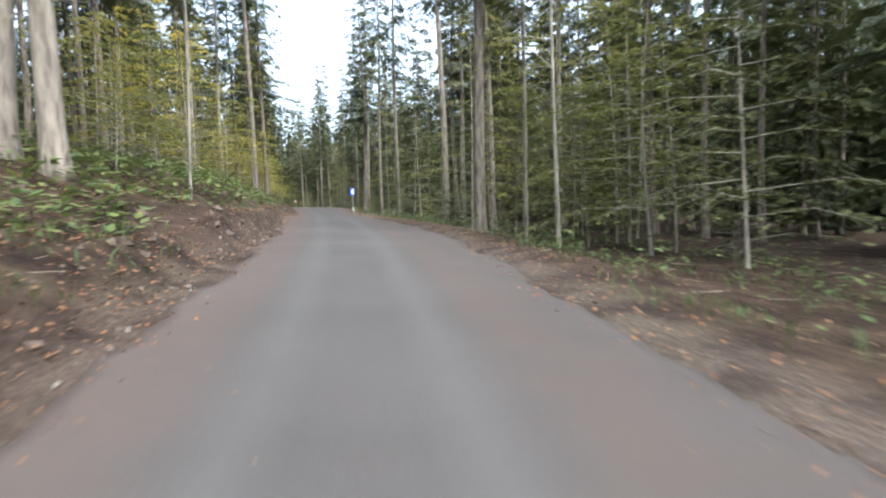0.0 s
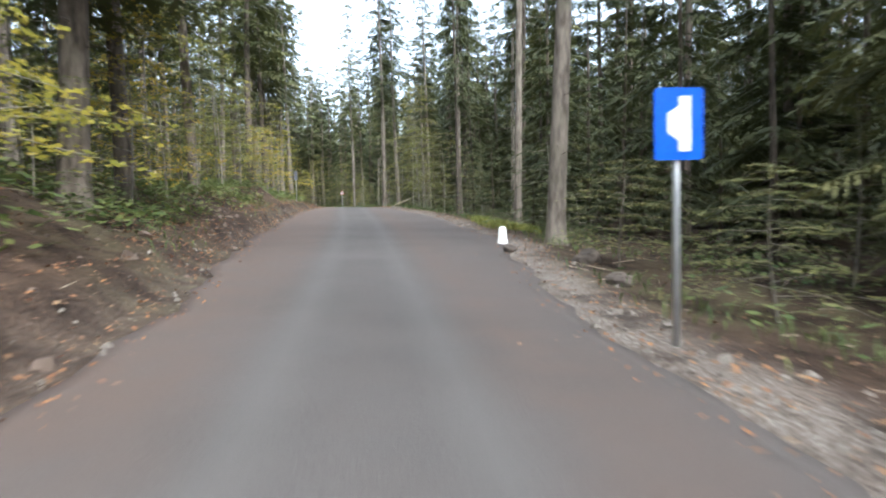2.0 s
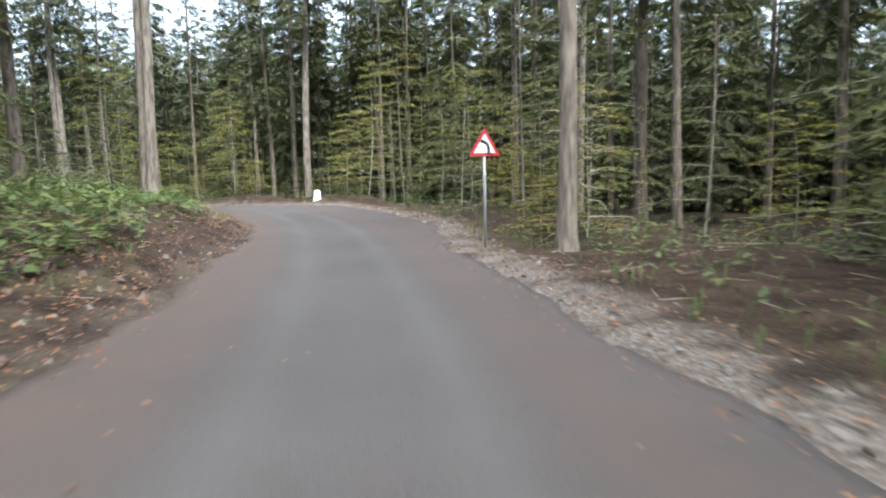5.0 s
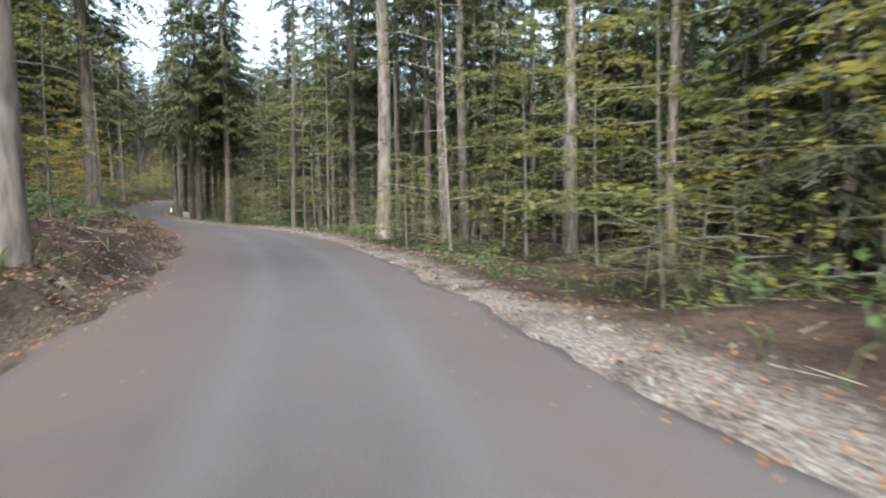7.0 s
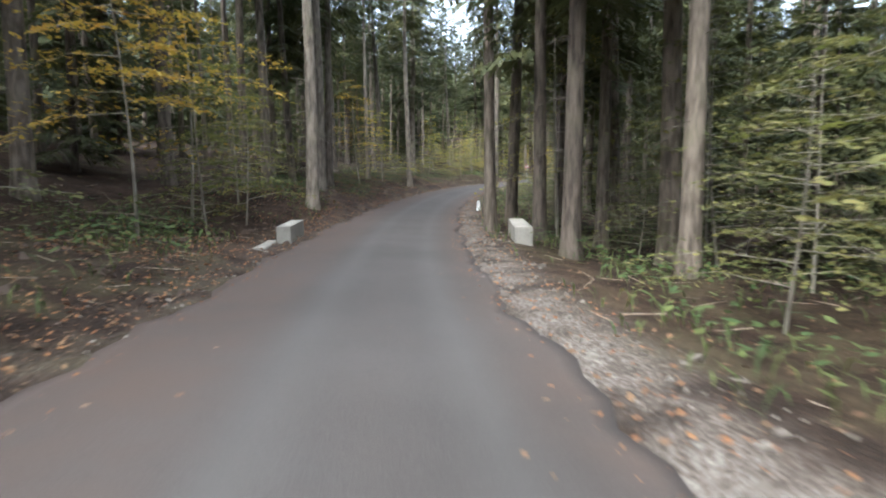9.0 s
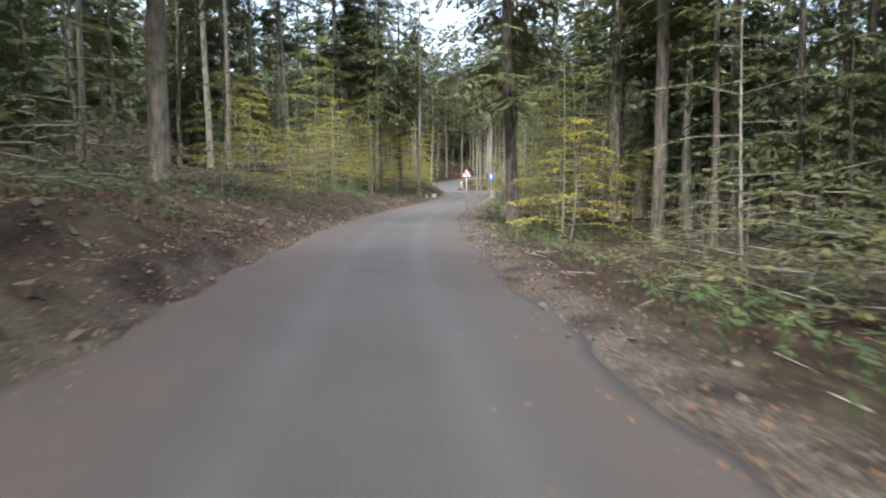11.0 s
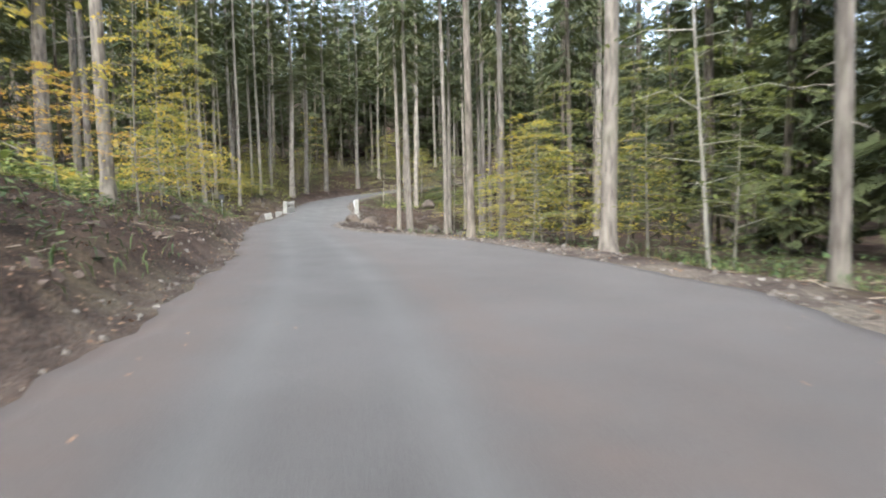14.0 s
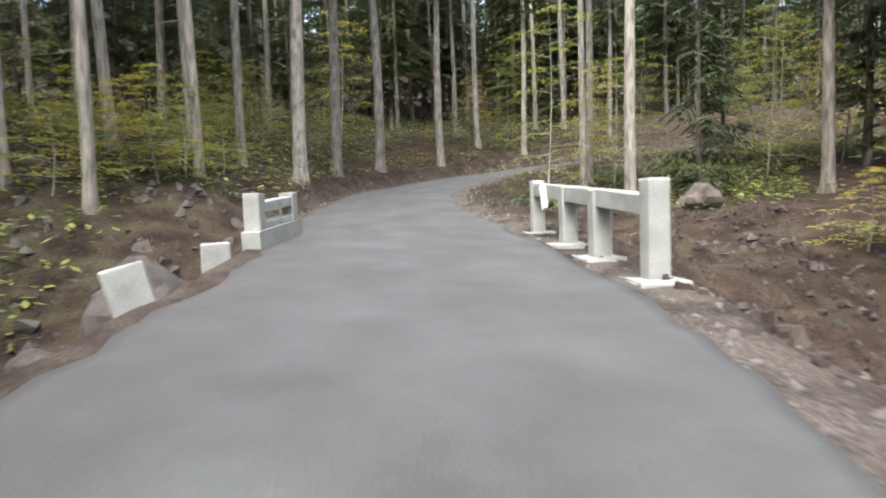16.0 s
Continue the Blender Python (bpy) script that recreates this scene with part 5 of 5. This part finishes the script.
def fallen_branch(s, d, to_s, to_d, lift, radius=0.04, seed=1, twigs=4):
    g = np.random.default_rng(seed)
    x0, y0, _ = beside(s, d)
    x1, y1, _ = beside(to_s, to_d)
    a, b = np.array([x0, y0, ground_at(x0, y0) + 0.03]), np.array([x1, y1, ground_at(x1, y1) + lift])
    mid = (a + b) / 2 + g.normal(0, 0.06, 3)
    pieces = [tube([a, mid, b], [radius, radius * 0.8, radius * 0.3], 7)]
    for _ in range(twigs):
        u = g.uniform(0.35, 0.95)
        p = a * (1 - u) + b * u
        pieces.append(tube([p, p + g.normal(0, 0.25, 3) + (0, 0, 0.2)], [radius * 0.35, 0.004], 4, False))
    v, f = joined(pieces)
    ob = new("fallen_branch", mesh_of("fallen_branch", v, f, DEADWOOD, True))
    tagged(ob, "bare pale dead branch lying on the forest floor", "branch", "fallen branches")


fallen_branch(165, 3.7, 167.5, 5.9, 1.1, 0.10, 1)
fallen_branch(271.9, 3.7, 273.4, 6.3, 0.5, 0.045, 2, 7)
fallen_branch(369.4, 3.4, 370.8, 6.6, 0.12, 0.02, 12, 6)
fallen_branch(367.8, 4.4, 371.5, 5.6, 0.1, 0.018, 13, 5)
fallen_branch(370.4, -3.6, 373.0, -5.6, 0.3, 0.018, 14, 7)
fallen_branch(106, 4.6, 107, 5.2, 0.9, 0.04, 3, 1)
fallen_branch(108, 4.4, 108.6, 4.8, 0.7, 0.03, 4, 1)
fallen_branch(356, 5.8, 358, 8.0, 0.3, 0.04, 5, 3)
fallen_branch(343, 4.2, 345, 5.4, 0.2, 0.03, 6, 2)
fallen_branch(92, -6.5, 94, -4.4, 0.1, 0.05, 7, 2)
fallen_branch(381, 6.0, 383.5, 7.6, 0.15, 0.03, 8, 3)
fallen_branch(423, 6.0, 424.5, 7.4, 0.3, 0.03, 9, 4)
fallen_branch(415, 5.4, 419, 5.0, 0.3, 0.07, 10, 3)
fallen_branch(288, -8.0, 288.6, -5.8, 0.1, 0.03, 11, 2)


def stake(s, d, high):
    x, y, h = beside(s, d)
    v, f = tube([(0, 0, -0.3), (0, 0, high)], [0.022, 0.02], 6)
    ob = new("wooden_stake", mesh_of("wooden_stake", v, f, DEADWOOD))
    ob.matrix_basis = pose(x, y, ground_at(x, y), 2, 1, 0)
    tagged(ob, "thin pale wooden survey stake in the bank", "stake", "stakes")


stake(268.6, -3.9, 1.1)
stake(260.3, -3.3, 1.0)
stake(108, -5.2, 0.9)

# ---- fallen leaves, weeds, grass, gravel ----


def strewn(name, label, category, count, seed, place, shape, mat):
    g = np.random.default_rng(seed)
    s, d = place(g, count)
    i = np.clip(np.searchsorted(ALONG, s) - 1, 0, len(LINE) - 2)
    u = (s - ALONG[i])[:, None]
    p = LINE[i, :2] + AHEAD[i] * u + RIGHT[i] * d[:, None]
    z = land(p[:, 0], p[:, 1])
    quads = shape(g, np.column_stack([p, z]))
    if quads.shape[1] == 8:
        me = quads_mesh(name, quads, mat, LUMP_FACES)
    else:
        me = quads_mesh(name, quads, mat)
    tagged(new(name, me), label, category, kind="stuff")


def flat_leaf(lo, hi, lift=0.02, tilt=0.5):
    def shape(g, p):
        n = len(p)
        w, l = g.uniform(0, 6.283, n), g.uniform(lo, hi, n)
        d1 = np.stack([np.cos(w), np.sin(w), g.uniform(-tilt, tilt, n)], 1) * (l / 2)[:, None]
        d2 = np.stack([-np.sin(w), np.cos(w), g.uniform(-tilt, tilt, n)], 1) * (l * 0.33)[:, None]
        c = p + np.stack([0 * w, 0 * w, lift + g.uniform(0, 0.03, n)], 1)
        return np.stack([c - d1, c + d2, c + d1, c - d2], 1)
    return shape


def blades(lo, hi, wide):
    def shape(g, p):
        n = len(p)
        w, h = g.uniform(0, 6.283, n), g.uniform(lo, hi, n)
        bend = np.stack([np.cos(w), np.sin(w), 0 * w], 1)
        side = np.stack([-np.sin(w), np.cos(w), 0 * w], 1) * wide
        up = np.array([0, 0, 1.0])
        mid = p + up * (h * 0.6)[:, None] + bend * (h * 0.25)[:, None]
        tip = p + up * (h * 0.85)[:, None] + bend * (h * 0.75)[:, None]
        return np.stack([p - side * 0.4, mid - side, tip, mid + side], 1)
    return shape


def herb(lo, hi):
    """Broad low leaves held out a little over the ground, as nettles, ferns and bramble are."""
    def shape(g, p):
        n = len(p)
        w, h, l = g.uniform(0, 6.283, n), g.uniform(0.05, hi, n), g.uniform(lo, lo * 2.2, n)
        out = np.stack([np.cos(w), np.sin(w), g.uniform(-0.5, 0.3, n)], 1)
        side = np.stack([-np.sin(w), np.cos(w), g.uniform(-0.3, 0.3, n)], 1)
        c = p + out * (h * 0.5)[:, None] * [1, 1, 0] + np.stack([0 * w, 0 * w, h], 1)
        a, b = out * (l * 0.6)[:, None], side * (l * 0.3)[:, None]
        return np.stack([c - a, c + b, c + a, c - b], 1)
    return shape


def verge(lo, hi, side, s_range=(62, 470), clump=0.0, power=1.0, bare=True):
    """Places at lo to hi metres outside the road's edge: side -1 left, 1 right, 0 both."""
    def place(g, n):
        s = g.uniform(*s_range, n * 4)
        u = lo + (hi - lo) * g.uniform(0, 1, n * 4) ** power
        sg = np.where(g.uniform(0, 1, n * 4) < 0.5, -1, 1) if side == 0 else np.full(n * 4, side)
        l, r = edges(s)
        d = np.where(sg < 0, l - u, r + u)
        keep = (wave(s * 1.3, d * 2.1, 3.0) > clump - 1.0 + g.uniform(-0.3, 0.3, n * 4)) if clump else np.ones(n * 4, bool)
        if bare:
            keep &= ~((s > 409) & (s < 442) & (d > 0)) & ~((s > 426) & (s < 441))
        return s[keep][:n], d[keep][:n]
    return place


LUMP = np.array([(-1, -1, -1), (1, -1, -1), (1, 1, -1), (-1, 1, -1), (-1, -1, 1), (1, -1, 1), (1, 1, 1), (-1, 1, 1)], float)
LUMP_FACES = np.array([(3, 2, 1, 0), (4, 5, 6, 7), (0, 1, 5, 4), (1, 2, 6, 5), (2, 3, 7, 6), (3, 0, 4, 7)])


def pebbles(lo, hi, tall=0.7):
    """Small angular stones or clods, half sunk in the ground."""
    def shape(g, p):
        n = len(p)
        size = (lo * (hi / lo) ** g.uniform(0, 1, n) ** 2)[:, None, None]
        v = LUMP * g.uniform(0.55, 1.0, (n, 1, 3)) * np.where(LUMP[:, 2:] > 0, g.uniform(0.35, 0.9, (n, 1, 1)), 1.0) ** [1, 1, 0] + g.uniform(-0.5, 0.5, (n, 8, 3))
        v = v * size * 0.5 * [1, 1, tall]
        a, b = g.uniform(0, 6.283, n)[:, None], g.uniform(-0.5, 0.5, n)[:, None]
        x, z = v[..., 0] * np.cos(b) - v[..., 2] * np.sin(b), v[..., 0] * np.sin(b) + v[..., 2] * np.cos(b)
        return np.stack([x * np.cos(a) - v[..., 1] * np.sin(a), x * np.sin(a) + v[..., 1] * np.cos(a), z + 0.12 * size[:, :, 0] * tall], -1) + p[:, None]
    return shape


strewn("fallen_leaves", "brown and yellow fallen leaves on banks and verges", "leaf litter", 42000, 1, verge(0.0, 6.5, 0, power=1.2), flat_leaf(0.035, 0.085), LITTER)
strewn("fallen_leaves", "scattered fallen leaves on the asphalt", "leaf litter", 1300, 2, verge(-2.0, 0.0, 0, power=0.5), flat_leaf(0.04, 0.075, 0.09, 0.15), LITTER)
strewn("fallen_leaves", "dense brown beech leaves on the cut bank", "leaf litter", 30000, 12, verge(0.3, 4.5, -1, clump=0.8), flat_leaf(0.035, 0.085), LITTER)
strewn("fallen_leaves", "orange-brown leaves drifted along the asphalt edges", "leaf litter", 16000, 21, verge(-0.35, 0.9, 0, (62, 330), power=1.0), flat_leaf(0.03, 0.07, 0.04), DRIFT)
strewn("fallen_leaves", "rust-brown beech leaves covering the cut bank", "leaf litter", 30000, 22, verge(0.3, 5.0, -1, (62, 330), clump=0.7), flat_leaf(0.04, 0.085), DRIFT)
strewn("weeds", "ferns and yellow-green herbs on the bank above the stream", "weeds", 16000, 23, verge(3.4, 16.0, -1, (392, 447), bare=False), herb(0.12, 0.75), MEADOW)
strewn("weeds", "tall yellow-green herbs on the slope above the bridge", "weeds", 9000, 13, verge(0.8, 16.0, -1, (441, 475)), herb(0.12, 0.9), MEADOW)
strewn("soil_clods", "crumbled brown clods and small stones on the cut bank", "soil", 5200, 14, verge(0.1, 3.2, -1), pebbles(0.03, 0.22), SOIL)
strewn("weeds", "yellow-green herbs on the slope inside the bend", "weeds", 5000, 15, verge(3.2, 13.0, 1, (445, 480)), herb(0.12, 0.4), MEADOW)
strewn("gravel_verge", "pale loose gravel and small stones along the asphalt edge", "gravel", 8000, 3, verge(-0.12, 1.1, 1, (96, 470), power=1.5, bare=False), pebbles(0.02, 0.12), GRAVEL)
strewn("gravel_verge", "loose gravel and small stones at the foot of the bank", "gravel", 3500, 4, verge(-0.1, 0.8, -1, power=1.3), pebbles(0.02, 0.11), GRAVEL)
strewn("grass", "pale green grass tufts on banks and verges", "grass", 28000, 5, verge(0.6, 6.0, 0, clump=0.95), blades(0.12, 0.38, 0.012), WEEDS)
strewn("weeds", "green ferns and bramble along the top of the bank", "weeds", 20000, 25, verge(1.3, 6.5, -1, (64, 215), clump=0.5), herb(0.12, 0.45), FERNS)
strewn("grass", "bright green grass patch on the gravel verge", "grass", 1500, 26, verge(0.5, 2.3, 1, (131.5, 136)), blades(0.15, 0.4, 0.013), MEADOW)
strewn("weeds", "low ferns, nettles and bramble on the banks", "weeds", 36000, 6, verge(1.2, 7.5, -1, clump=0.95), herb(0.08, 0.5), WEEDS)
strewn("weeds", "low ferns, nettles and bramble beside the verge", "weeds", 26000, 7, verge(1.4, 8.0, 1, clump=1.05), herb(0.08, 0.5), WEEDS)


def sticks(lo, hi):
    """Dead twigs lying about."""
    def shape(g, p):
        n = len(p)
        w, l, r = g.uniform(0, 6.283, n), g.uniform(lo, hi, n), g.uniform(0.004, 0.012, n)
        way = np.stack([np.cos(w), np.sin(w), g.uniform(-0.15, 0.35, n)], 1) * l[:, None]
        side = np.stack([-np.sin(w), np.cos(w), 0 * w], 1) * r[:, None]
        up = np.stack([0 * w, 0 * w, 1.5 * r], 1)
        a, b = p + [0, 0, 0.02] - way / 2, p + [0, 0, 0.02] + way / 2
        return np.concatenate([np.stack([a - side, a + up, b + up * 0.3, b - side * 0.3], 1), np.stack([a + up, a + side, b + side * 0.3, b + up * 0.3], 1)])
    return shape


strewn("twigs", "dead twigs and sticks strewn over the banks", "twigs", 3500, 8, verge(0.7, 8.0, 0), sticks(0.2, 0.8), DEADWOOD)
strewn("gravel_verge", "dark brown rubble in the gully beside the bridge", "gravel", 800, 16, verge(0.6, 8.0, -1, (425, 441), bare=False), pebbles(0.05, 0.34, 0.9), STONE)
strewn("gravel_verge", "brown rubble and stones in the stream bed", "gravel", 2200, 9, verge(0.6, 9.0, 1, (409, 446), power=0.8, bare=False), pebbles(0.03, 0.24, 0.8), STONE)
strewn("soil_clods", "dark brown heaped earth clods beside the stream", "soil", 8500, 24, verge(0.5, 11.0, 1, (408, 452), bare=False), pebbles(0.04, 0.2, 0.8), EARTH)
